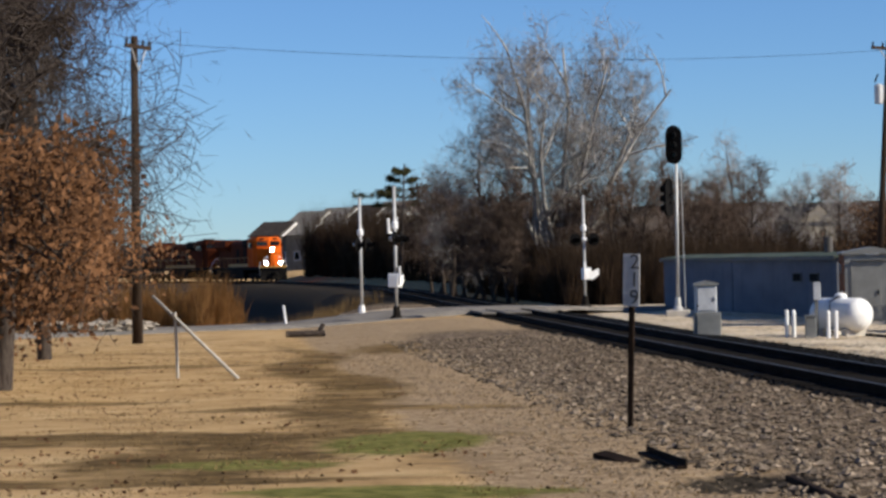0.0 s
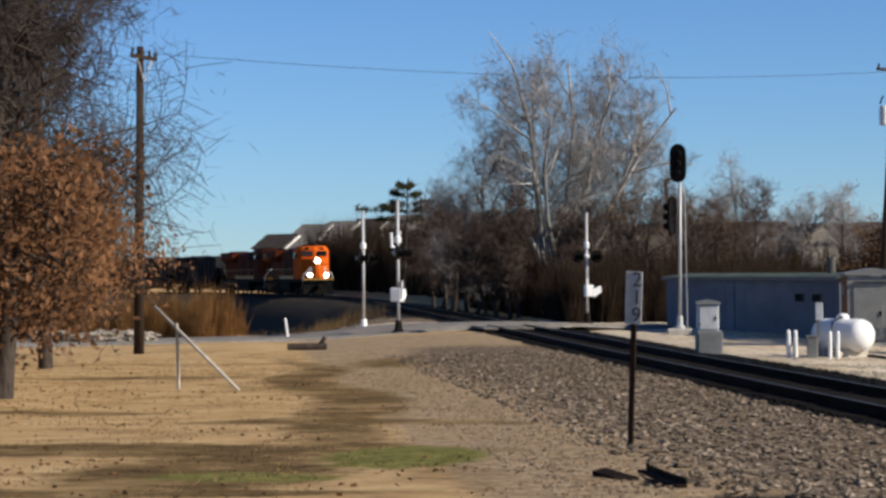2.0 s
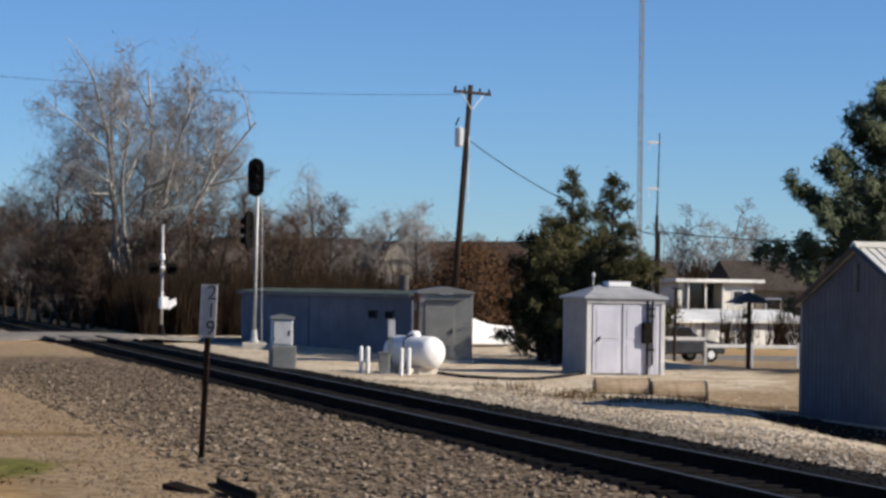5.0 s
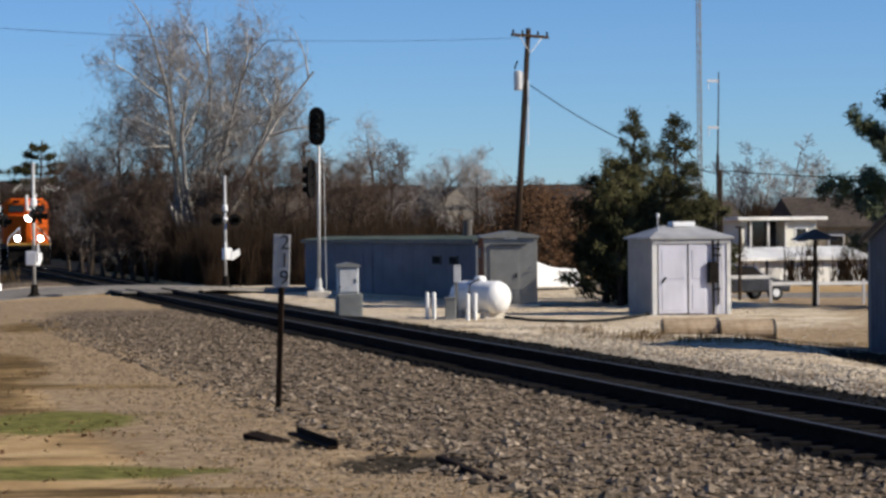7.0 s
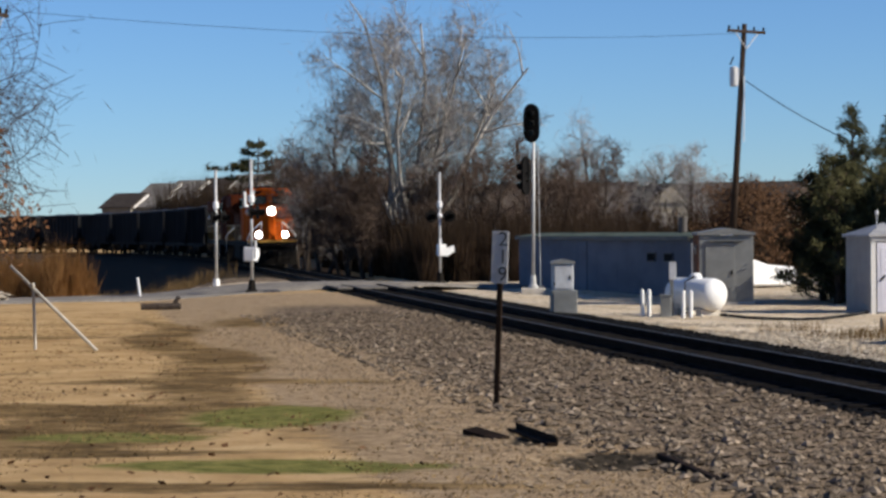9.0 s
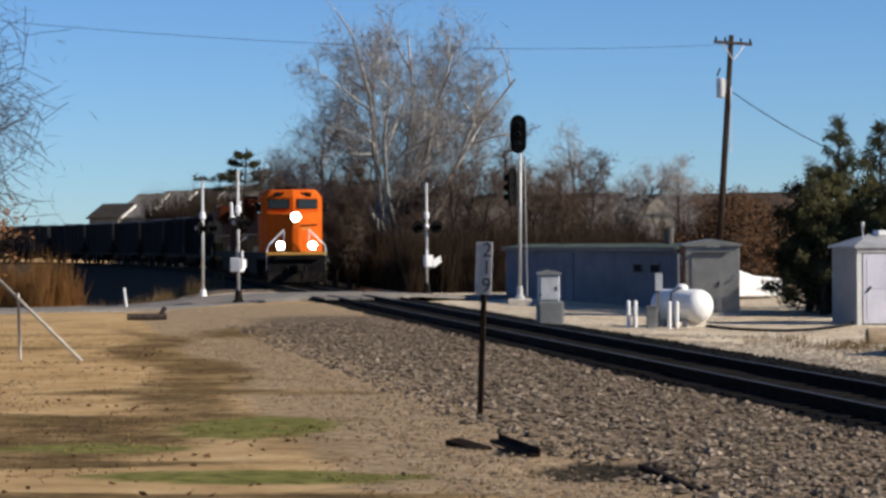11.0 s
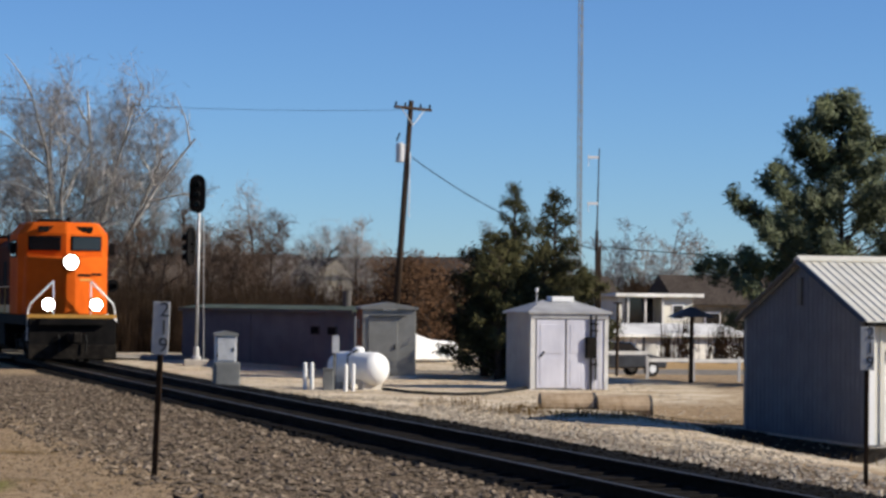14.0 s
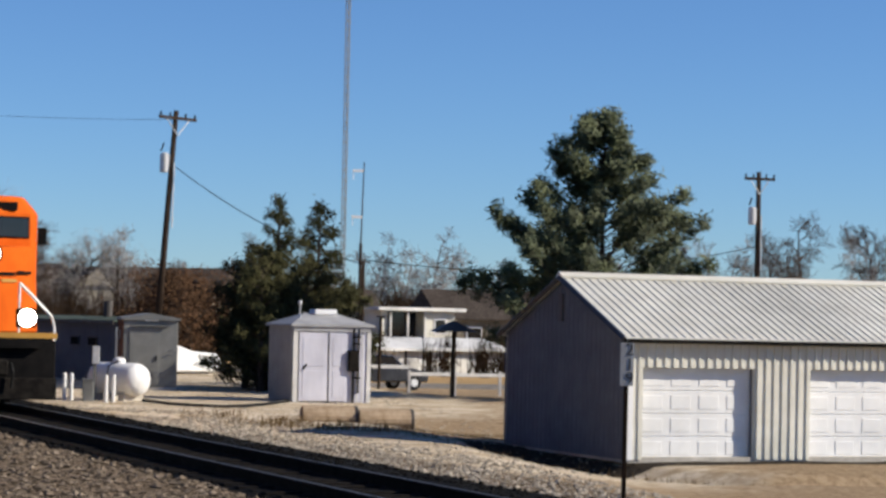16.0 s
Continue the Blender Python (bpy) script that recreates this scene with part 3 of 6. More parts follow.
def fallen_leaves():
    rng = random.Random(15)
    vs, fs, k = [], [], 0
    for _ in range(1500):
        y = 15 + 45 * rng.random() ** 1.3
        x = rng.uniform(-0.27 * y - 3, line_x(y) - 8)
        if noise.noise((x * 0.35, y * 0.35, 3)) < rng.uniform(-0.3, 0.35):
            continue
        z, a, r = ground_z(x, y) + 0.02, rng.uniform(0, 6.28), rng.uniform(0.02, 0.045)
        for w in (0, 1.57, 3.14, 4.71):
            vs.append((x + math.cos(a + w) * r, y + math.sin(a + w) * r * 0.7, z + rng.uniform(-0.01, 0.035)))
        fs.append((k, k + 1, k + 2, k + 3))
        k += 4
    tagged(new("fallen_leaves", raw("fallen_leaves", vs, fs, BROWNLEAF)), "dark fallen leaves strewn on the lawn", "leaves", "", "stuff")


fallen_leaves()


# ---- trees ----
def grow(rng, height, spread, levels, trunk_r, upright=0.5, start=0.25, kids=(5, 8), droop=0.0, stems=1, min_r=0.008, lean=(0, 0), round_crown=None):
    """Limbs as (p, q, r0, r1, level); the tips come last."""
    limbs, tips = [], []

    def limb(p, d, length, r, level):
        if round_crown and level >= 2:  # boughs keep within a rounded crown
            cz, rx, rz = round_crown
            q = p + d * length * 0.7
            if (q.x / rx) ** 2 + (q.y / rx) ** 2 + ((q.z - cz) / rz) ** 2 > rng.uniform(0.8, 1.15):
                return
        steps = 4 if level < 2 else 3
        pts = [p]
        dd = d.copy()
        for i in range(steps):
            dd = (dd + Vector((rng.uniform(-1, 1), rng.uniform(-1, 1), rng.uniform(-0.5, 0.7) - droop * level * 0.35)) * 0.2).normalized()
            pts.append(pts[-1] + dd * length / steps)
        for i in range(steps):
            a, b = r * (1 - 0.75 * i / steps), r * (1 - 0.75 * (i + 1) / steps)
            limbs.append((pts[i], pts[i + 1], max(a, min_r), max(b, min_r * 0.7), level))
        if level >= levels:
            tips.append(pts[-1])
            tips.append(pts[-2])
            return
        n = rng.randint(*kids)
        lo = start if level == 0 else 0.25
        for k in range(n):
            u = lo + (1 - lo) * (k + rng.random()) / n
            i = min(steps - 1, int(u * steps))
            q = pts[i].lerp(pts[i + 1], u * steps - i)
            a = rng.uniform(0, 6.28)
            axis_d = (pts[i + 1] - pts[i]).normalized()
            side = axis_d.orthogonal().normalized()
            side = (Matrix.Rotation(a, 3, axis_d) @ side)
            up = upright if level < 2 else upright * 0.6
            nd = (axis_d * up + side * (1 - up * 0.4) + Vector((0, 0, 0.15 - droop * 0.4))).normalized()
            ln = (spread if level == 0 else length * 0.58) * rng.uniform(0.65, 1.1) * (1.15 - 0.55 * u if level == 0 else 1)
            limb(q, nd, ln, r * (0.5 if level == 0 else 0.55) * (1.1 - 0.5 * u), level + 1)

    for k in range(stems):
        a = 6.28 * k / max(1, stems) + rng.uniform(-0.4, 0.4)
        t = 0.0 if stems == 1 else rng.uniform(0.06, 0.3)
        base = Vector((math.cos(a), math.sin(a), 0)) * (0.0 if stems == 1 else trunk_r * 1.6)
        limb(base, Vector((math.cos(a) * t + lean[0], math.sin(a) * t + lean[1], 1)).normalized(), height * (1 if stems == 1 else rng.uniform(0.75, 1)), trunk_r, 0)
    return limbs, tips


def limb_mesh(name, limbs, material, sides=(8, 6, 4, 3, 3)):
    f = Form()
    for p, q, a, b, level in limbs:
        f.tube(p, q, a, b, sides[min(level, 4)], False)
    me = bpy.data.meshes.new(name)
    me.from_pydata(f.v, [], f.f)
    me.polygons.foreach_set("use_smooth", [True] * len(me.polygons))
    me.materials.append(material)
    return me


def leaf_mesh(name, points, count, scatter, size, material, rng, long=1.0, low=None, wide=0.5):
    vs, fs, k = [], [], 0
    for _ in range(count):
        c = rng.choice(points)
        p = c + Vector((rng.gauss(0, scatter), rng.gauss(0, scatter), rng.gauss(0, scatter)))
        if low is not None and p.z < low:
            continue
        a = Vector((rng.gauss(0, 1), rng.gauss(0, 1), rng.gauss(0, 1))).normalized()
        b = a.orthogonal().normalized()
        s = size * rng.uniform(0.6, 1.3)
        a, b = a * s * long, b * s * wide
        vs += [p - a, p + b, p + a, p - b]
        fs.append((k, k + 1, k + 2, k + 3))
        k += 4
    return raw(name, [tuple(v) for v in vs], fs, material)


def tree(name, x, y, m_bark, m_twig, label, seed, leaves=None, leaf_label="", z=None, spray=None, **kw):
    rng = random.Random(seed)
    limbs, tips = grow(rng, **kw)
    ob = thing(name, pose(x, y, ground_z(x, y) - 0.05 if z is None else z), label, "tree")
    cut = kw["levels"] - 1
    part("trunk", limb_mesh("trunk", [q for q in limbs if q[4] < cut], m_bark), m_bark, ob)
    part("crown", limb_mesh("crown", [q for q in limbs if q[4] >= cut], m_twig), m_twig, ob, "fine bare twigs")
    if spray:
        part("twig_haze", leaf_mesh("twig_haze", tips, spray[0], spray[1], spray[2], m_twig, rng, 1.0, None, spray[3]), m_twig, ob, "haze of finest twigs")
    if leaves:
        pts = [p for p in tips if leaves["from"] < p.z < leaves["to"]]
        part("leaves", leaf_mesh("leaves", pts, leaves["count"], leaves["scatter"], leaves["size"], leaves["mat"], rng, low=leaves.get("low")), leaves["mat"], ob, leaf_label)
    return ob


def plant_trees():
    # pin oaks that keep brown leaves on their low boughs
    for x, y, s, h, sp, top in ((-12.0, 36.0, 11, 6.0, 2.4, 4.0), (-12.55, 41.0, 12, 6.6, 2.3, 3.7), (-17.2, 60.0, 16, 15.0, 6.6, 0), (-20.0, 50.0, 13, 12.0, 5.0, 5.0), (-15.9, 43.8, 14, 10.5, 3.8, 4.6), (-16.6, 47.5, 17, 12.5, 4.4, 5.0), (-19.0, 54.0, 18, 12.5, 5.0, 0), (-22.5, 62.0, 19, 14.0, 5.6, 0)):
        tree("oak_tree", x, y, BARK, BARK, "pin oak, bare above with dry brown leaves below", s,
             dict(count=13000, scatter=0.3, size=0.07, mat=BROWNLEAF, low=0.5, **{"from": 0.3, "to": top}) if top else None, "dry brown oak leaves", spray=(15000, 0.4, 0.3, 0.026) if h > 10 else None,
             height=h, spread=sp, levels=4 if h > 10 else 3, trunk_r=0.2, upright=0.34, start=0.1, kids=(8, 11) if h < 10 else (8, 10), droop=0.16, min_r=0.011)
    # the tall pale sycamore clump beyond the crossing
    tree("sycamore_tree", -8.6, 132, PALEBARK, TWIG, "tall bare sycamore with several pale trunks", 33, height=14.4, spread=5.0, levels=4, trunk_r=0.2,
         upright=0.6, start=0.3, kids=(5, 7), stems=8, min_r=0.012, round_crown=(9.3, 7.0, 7.5), spray=(9000, 0.45, 0.42, 0.022))
    for x, y, s, h, sp in ((-3.8, 137, 31, 9.0, 3.4), (-12.6, 138, 32, 9.5, 3.2), (-14.2, 130, 35, 6.0, 2.6), (-1.0, 145, 33, 6.5, 2.6), (1.9, 160, 39, 8.2, 3.4), (5.6, 168, 36, 6.6, 3.2), (9.8, 175, 37, 6.5, 3.0)):
        tree("bare_tree", x, y, BARK, TWIG, "slender bare tree with fine grey twigs", s, spray=(1300, 0.35, 0.36, 0.026), height=h, spread=sp, levels=3, trunk_r=0.14, upright=0.5, start=0.22, kids=(8, 11), min_r=0.011)
    for x, y, s, h, sp in ((76, 226, 81, 9, 4), (82, 232, 82, 12, 4.4), (88, 228, 83, 11, 4.2), (94, 234, 84, 12, 4.4), (70, 240, 85, 9, 4), (62, 236, 86, 10, 4), (99, 226, 87, 10, 4)):
        tree("bare_tree", x, y, BARK, DARKTWIG, "far bare tree above the woodland edge", s, height=h, spread=sp, levels=3, trunk_r=0.2, upright=0.5, start=0.2, kids=(9, 12), min_r=0.02)
    # a thicket of dark slender trees round the sycamore
    for x, y, s, h, sp in ((-11.8, 127, 61, 6.6, 2.2), (-10.4, 125, 62, 5.0, 1.8), (-6.6, 126, 63, 5.4, 2.0), (-4.9, 129, 64, 6.4, 2.4), (-2.6, 131, 65, 7.8, 3.0), (-0.4, 136, 66, 6.8, 2.8), (1.6, 142, 67, 6.4, 2.8), (-13.6, 134, 68, 7.2, 2.6), (-15.0, 142, 69, 7.8, 2.6), (-16.6, 150, 70, 8.0, 2.8), (-18.2, 157, 71, 7.6, 2.8)):
        tree("bare_tree", x, y, BARK, DARKTWIG, "dark slender bare tree in the brown thicket", s, spray=(1000, 0.3, 0.3, 0.03), height=h, spread=sp, levels=3, trunk_r=0.13, upright=0.55, start=0.15, kids=(9, 12), min_r=0.012, stems=2)
    tree("oak_tree", 9.6, 114, BARK, BARK, "small oak thick with rusty brown leaves", 51, dict(count=17000, scatter=0.36, size=0.085, mat=DULLLEAF, low=0.2, **{"from": 0.3, "to": 4.2}), "rusty brown leaves",
         height=3.1, spread=3.2, levels=3, trunk_r=0.15, upright=0.35, start=0.1, kids=(8, 11), min_r=0.01)


plant_trees()


def brush(name, count, place, height, material, label, seed, blades=26, width=0.025):
    """Leafless scrub: fans of thin upright stems with side twigs, joined."""
    rng = random.Random(seed)
    vs, fs, k = [], [], 0
    for _ in range(count):
        x, y = place(rng)
        z, h = ground_z(x, y) - 0.05, height * rng.uniform(0.55, 1.15)
        for _ in range(blades):
            a, t = rng.uniform(0, 6.28), rng.uniform(0.02, 0.5)
            p = Vector((x + rng.uniform(-0.3, 0.3), y + rng.uniform(-0.3, 0.3), z + (0 if rng.random() < 0.5 else h * rng.uniform(0.1, 0.5))))
            q = p + Vector((math.cos(a) * t, math.sin(a) * t, 1)).normalized() * h * rng.uniform(0.35, 0.8)
            w = width * rng.uniform(0.5, 1.1)
            for o in ((w, 0, 0), (0, w, 0)):
                o = Vector(o)
                vs += [p - o, p + o, q + o * 0.2]
                fs.append((k, k + 1, k + 2))
                k += 3
    tagged(new(name, raw(name, [tuple(v) for v in vs], fs, material)), label, "brush", "", "stuff")


brush("scrub", 900, lambda r: (lambda y: (line_x(y) + 5.0 + 15 * r.random() ** 1.3 * ease(100, 122, y), y))(r.uniform(111, 160)), 3.1, BRUSH, "dense leafless brown scrub behind the crossing", 3, 60, 0.03)
brush("hedge", 420, lambda r: (r.uniform(-6, 45), r.uniform(122, 152)), 2.5, BRUSH, "leafless brown hedge behind the yard", 4, 40, 0.035)
brush("woodland_edge", 900, lambda r: (r.uniform(-12, 95), r.uniform(222, 252)), 4.6, BRUSH, "brown woodland edge behind the houses", 8, 50, 0.09)
brush("hillside_scrub", 700, lambda r: (lambda y: (float(np.interp(y, LINE[:330, 1], LINE[:330, 0])) + 8 + 34 * r.random(), y))(r.uniform(163, 262)), 4.0, BRUSH, "leafless brown scrub below the row houses", 9, 44, 0.06)
brush("thicket", 620, lambda r: (lambda y: (float(np.interp(y, LINE[:330, 1], LINE[:330, 0])) + 7.5 + 6 * r.random(), y))(r.uniform(158, 262)), 6.6, BRUSH, "tall leafless thicket beside the line", 19, 60, 0.05)
brush("yard_brush", 170, lambda r: (r.uniform(-7, 24), r.uniform(166, 190)), 3.3, BRUSH, "leafless brown bushes before the far houses", 29, 44, 0.05)
brush("ditch_weeds", 150, lambda r: (lambda a, b, u: (a[0] + (b[0] - a[0]) * u + r.gauss(0, 0.5), a[1] + (b[1] - a[1]) * u + r.gauss(0, 0.5)))(*r.choice(list(zip(DITCH, DITCH[1:]))), r.random()), 0.3, STRAW, "dry tan weeds along the ditch", 10, 16, 0.012)
brush("dry_weeds", 170, lambda r: (lambda x: (x, r.uniform(93, 101)))(-20.2 - 11 * r.random() ** 1.2), 2.1, GOLD, "golden-brown tall dry weeds beyond the road", 12, 50, 0.02)
brush("bank_scrub", 160, lambda r: (r.uniform(-30, -17), r.uniform(104, 125)), 0.9, STRAW, "dry tan weeds on the bank", 6, 24, 0.02)


def layered_pine():
    """A wind-bent pine with flat shelves of boughs."""
    rng = random.Random(91)
    ob = thing("pine_tree", pose(-23.3, 178, ground_z(-23.3, 178)), "wind-bent pine with flat layered boughs", "tree")
    part("trunk", Form().tube((0, 0, 0), (0.5, 0, 9.7), 0.16, 0.05, 8), BARK, ob)
    limbs, tips = [], []
    for z, lo, hi in ((9.2, -0.2, 0.7), (8.5, -0.8, 1.3), (7.9, -0.9, 2.3), (7.3, -1.5, 1.8), (6.7, -1.9, 1.4), (7.4, -3.4, -1.5)):
        for side in (lo, hi):
            p, q = Vector((0.4, 0, z - 0.2)), Vector((side, rng.uniform(-0.6, 0.6), z + rng.uniform(-0.1, 0.25)))
            limbs.append((p, q, 0.05, 0.02, 2))
            for w in (0.3, 0.5, 0.65, 0.8, 0.9, 1):
                tips.append(p.lerp(q, w))
    tagged(part("branches", limb_mesh("branches", limbs, BARK), BARK, ob), kind="stuff")
    part("foliage", leaf_mesh("foliage", tips, 2200, 0.12, 0.17, CEDAR, rng, 1.0, None, 0.3), CEDAR, ob, "flat dark needle shelves")


layered_pine()


def far_woods():
    """A belt of small bare trees all along the horizon."""
    rng = random.Random(77)
    kinds = []
    for s in range(5):
        limbs, _ = grow(random.Random(200 + s), 9.0, 3.4, 3, 0.14, 0.5, 0.2, (6, 8), 0, 1, 0.022)
        v, f = [], []
        for p, q, a, b, level in limbs:
            k = len(v)
            side = (q - p).cross(Vector((0, 1, 0)))
            side = side.normalized() if side.length > 1e-4 else Vector((1, 0, 0))
            v += [p - side * a, p + side * a, q + side * b, q - side * b]
            f.append((k, k + 1, k + 2, k + 3))
        kinds.append((np.array([tuple(p) for p in v]), np.array(f)))
    vs, fs, k = [], [], 0
    for i in range(420):
        v, f = kinds[rng.randrange(5)]
        az = radians(rng.uniform(-30, 40))
        r = rng.uniform(230, 420)
        x, y = math.sin(az) * r, math.cos(az) * r
        if az < radians(-8):
            r *= 1.5
            x, y = x * 1.5, y * 1.5
        sc = rng.uniform(0.6, 1.15) * (0.75 if az < 0 else 1)
        a = rng.uniform(-0.5, 0.5)
        c, s = math.cos(a), math.sin(a)
        w = v * sc
        vs.append(np.stack([w[:, 0] * c - w[:, 1] * s + x, w[:, 0] * s + w[:, 1] * c + y, w[:, 2] + (0 if y < 300 else -0.5)], -1))
        fs.append(f + k)
        k += len(v)
    tagged(new("far_woods", raw("far_woods", np.concatenate(vs), np.concatenate(fs), TWIG)), "distant bare grey-brown woods on the horizon", "woods", "", "stuff")


far_woods()


def conifer(name, x, y, height, radius, material, label, seed, count, size, tiers=9, taper=1.0, low=0.5, spires=1):
    rng = random.Random(seed)
    ob = thing(name, pose(x, y, ground_z(x, y) - 0.05), label, "tree")
    f, tips, limbs = Form(), [], []
    for sp in range(spires):
        ox, oy = (0, 0) if spires == 1 else (rng.uniform(-0.45, 0.45) * radius, rng.uniform(-0.4, 0.4) * radius)
        hh = height * (1 if sp == 0 else rng.uniform(0.7, 0.97))
        f.tube((ox, oy, 0), (ox * 1.1, oy, hh * 0.97), 0.14, 0.02, 8)
        for t in range(tiers):
            u = (t + 0.5) / tiers
            z = low + (hh - low) * u
            r = radius * (1 - u) ** taper * (0.75 if spires > 1 else 1) + 0.12
            n = max(2, round(3 + 7 * r / radius))
            for k in range(n):
                a = 6.28 * k / n + rng.uniform(-0.5, 0.5)
                rr = r * rng.uniform(0.5, 1.06)
                p = Vector((ox, oy, z + rng.uniform(-0.25, 0.25)))
                q = p + Vector((math.cos(a) * rr, math.sin(a) * rr, rr * rng.uniform(0.25, 0.75)))
                limbs.append((p, q, 0.03, 0.012, 2))
                for w in ((0.5, 0.72, 0.88, 1.0, 1.0) if rr > 0.5 else (0.8, 1.0)):
                    tips.append(p.lerp(q, w) + Vector((0, 0, rng.uniform(0, 0.15))))
        tips += [Vector((ox, oy, hh * w)) for w in (0.94, 1.0)]
    part("trunk", f, BARK, ob)
    tagged(part("branches", limb_mesh("branches", limbs, BARK), BARK, ob), kind="stuff")
    part("foliage", leaf_mesh("foliage", tips, count, size * 0.95, size, material, rng, 1.0, None, 0.22), material, ob, "dense tufts of dark needles")
    return ob


conifer("pine_tree", 19.6, 75, 9.3, 4.8, NEEDLE, "open-crowned green pine behind the garage", 41, 46000, 0.15, 19, 0.85, 0.9)
conifer("pine_tree", 9.6, 80, 6.3, 2.2, CEDAR, "dark ragged young pine behind the shed", 42, 12000, 0.11, 12, 0.9, 0.05)
conifer("pine_tree", 11.05, 80.5, 6.3, 1.9, CEDAR, "dark ragged young pine behind the shed", 43, 11000, 0.11, 12, 0.9, 0.05)
conifer("cedar_bush", 8.75, 80, 4.5, 2.0, CEDAR, "dark spreading cedar bush", 44, 14000, 0.11, 8, 0.4, -0.1, 2)
conifer("cedar_bush", 9.2, 77.5, 4.2, 2.0, CEDAR, "dark spreading cedar bush", 45, 14000, 0.11, 8, 0.4, -0.1, 2)
conifer("cedar_bush", 10.6, 78.5, 4.0, 1.6, CEDAR, "dark spreading cedar bush", 47, 10000, 0.11, 7, 0.4, -0.1, 2)
conifer("cedar_bush", 12.4, 84, 3.4, 1.6, CEDAR, "low dark cedar bush", 46, 6000, 0.12, 5, 0.5, 0.1)


# ---- railway furniture ----
def at_ground(x, y, turn=0.0, sink=0.02):
    return Matrix.Translation((x, y, ground_z(x, y) - sink)) @ Matrix.Rotation(turn, 4, "Z")


def milepost(m, label, up=0.0):
    ob = thing("milepost", m, label, "milepost")
    part("post", Form().box((0, 0, 0.75 + up / 2), (0.065, 0.05, 1.5 + up)), RUST, ob, "rusty brown steel post", 0.006)
    part("sign_plate", Form().box((0.0, -0.04, 1.79 + up), (0.2, 0.018, 0.62)), SIGNWHITE, ob, "faded white upright plate", 0.004)
    for ch, z in (("2", 2.0), ("1", 1.79), ("9", 1.585)):
        writing("numeral", ch, 0.24, pose(0.038, -0.0525, z + up, 90, 0, 0), ob, INK)
    return ob


milepost(at_ground(-0.98, 28.1, -0.2) @ pose(0, 0, 0, 0, 2.2, 0), "rusty milepost with a white 219 plate among loose stones")
milepost(at_ground(8.95, 33.2, -0.12) @ pose(0, 0, 0, 0, 0.3, 0), "rusty milepost with a white 219 plate in front of the garage", 0.18)


def signal_mast():
    ob = thing("railway_signal", at_ground(-1.23, 89.5), "silver railway signal mast with two black oval heads", "railway signal")
    part("foundation", Form().box((0, 0, 0.12), (0.9, 0.9, 0.3)), CONCRETE, ob, "pale concrete block", 0.03)
    part("base", Form().lathe([(0.2, 0.27), (0.2, 0.33), (0.12, 0.42), (0.1, 0.75)]), SILVER, ob)
    part("mast", Form().tube((0, 0, 0.3), (0.06, 0, 6.6), 0.062, 0.055, 12), SILVER, ob, "silver painted tube", smooth=True)
    for dx, dy, z, turn in ((-0.02, -0.16, 6.47, -8), (-0.26, -0.02, 4.5, -118)):
        head = part("signal_head", oval_board(), BLACK, ob, "black oval backing board", m=pose(dx, dy, z, 0, 0, turn))
        for k in range(3):
            part("hood", Form().tube((0, -0.03, 0.36 - 0.36 * k), (0, -0.3, 0.33 - 0.36 * k), 0.12, 0.13, 12, False), BLACK, head)
            part("lens", Form().tube((0, -0.03, 0.36 - 0.36 * k), (0, -0.05, 0.36 - 0.36 * k), 0.1, n=12), GLASS, head)
        for z2 in (0.1, -0.2):
            part("bracket", Form().tube((0, 0.03, z2), (0.05, 0.18, z2), 0.03), DIRTY, head)
    lad = part("ladder", Form().path([(0.28, 0.25, 0.2), (0.22, 0.2, 5.6)], 0.015, 5).path([(0.28, 0.55, 0.2), (0.22, 0.5, 5.6)], 0.015, 5), SILVER, ob)
    for k in range(18):
        part("rung", Form().tube((0.28 - 0.003 * k, 0.24, 0.4 + 0.29 * k), (0.28 - 0.003 * k, 0.56, 0.4 + 0.29 * k), 0.01, n=5), SILVER, lad)
    return ob


def oval_board():
    pts = []
    for k in range(28):
        a = 2 * math.pi * k / 28
        pts.append((0.31 * math.cos(a), 0.36 * math.sin(a) + (0.37 if math.sin(a) > 0.01 else -0.37 if math.sin(a) < -0.01 else 0)))
    return Form().prism(pts, -0.03, 0.05)


signal_mast()


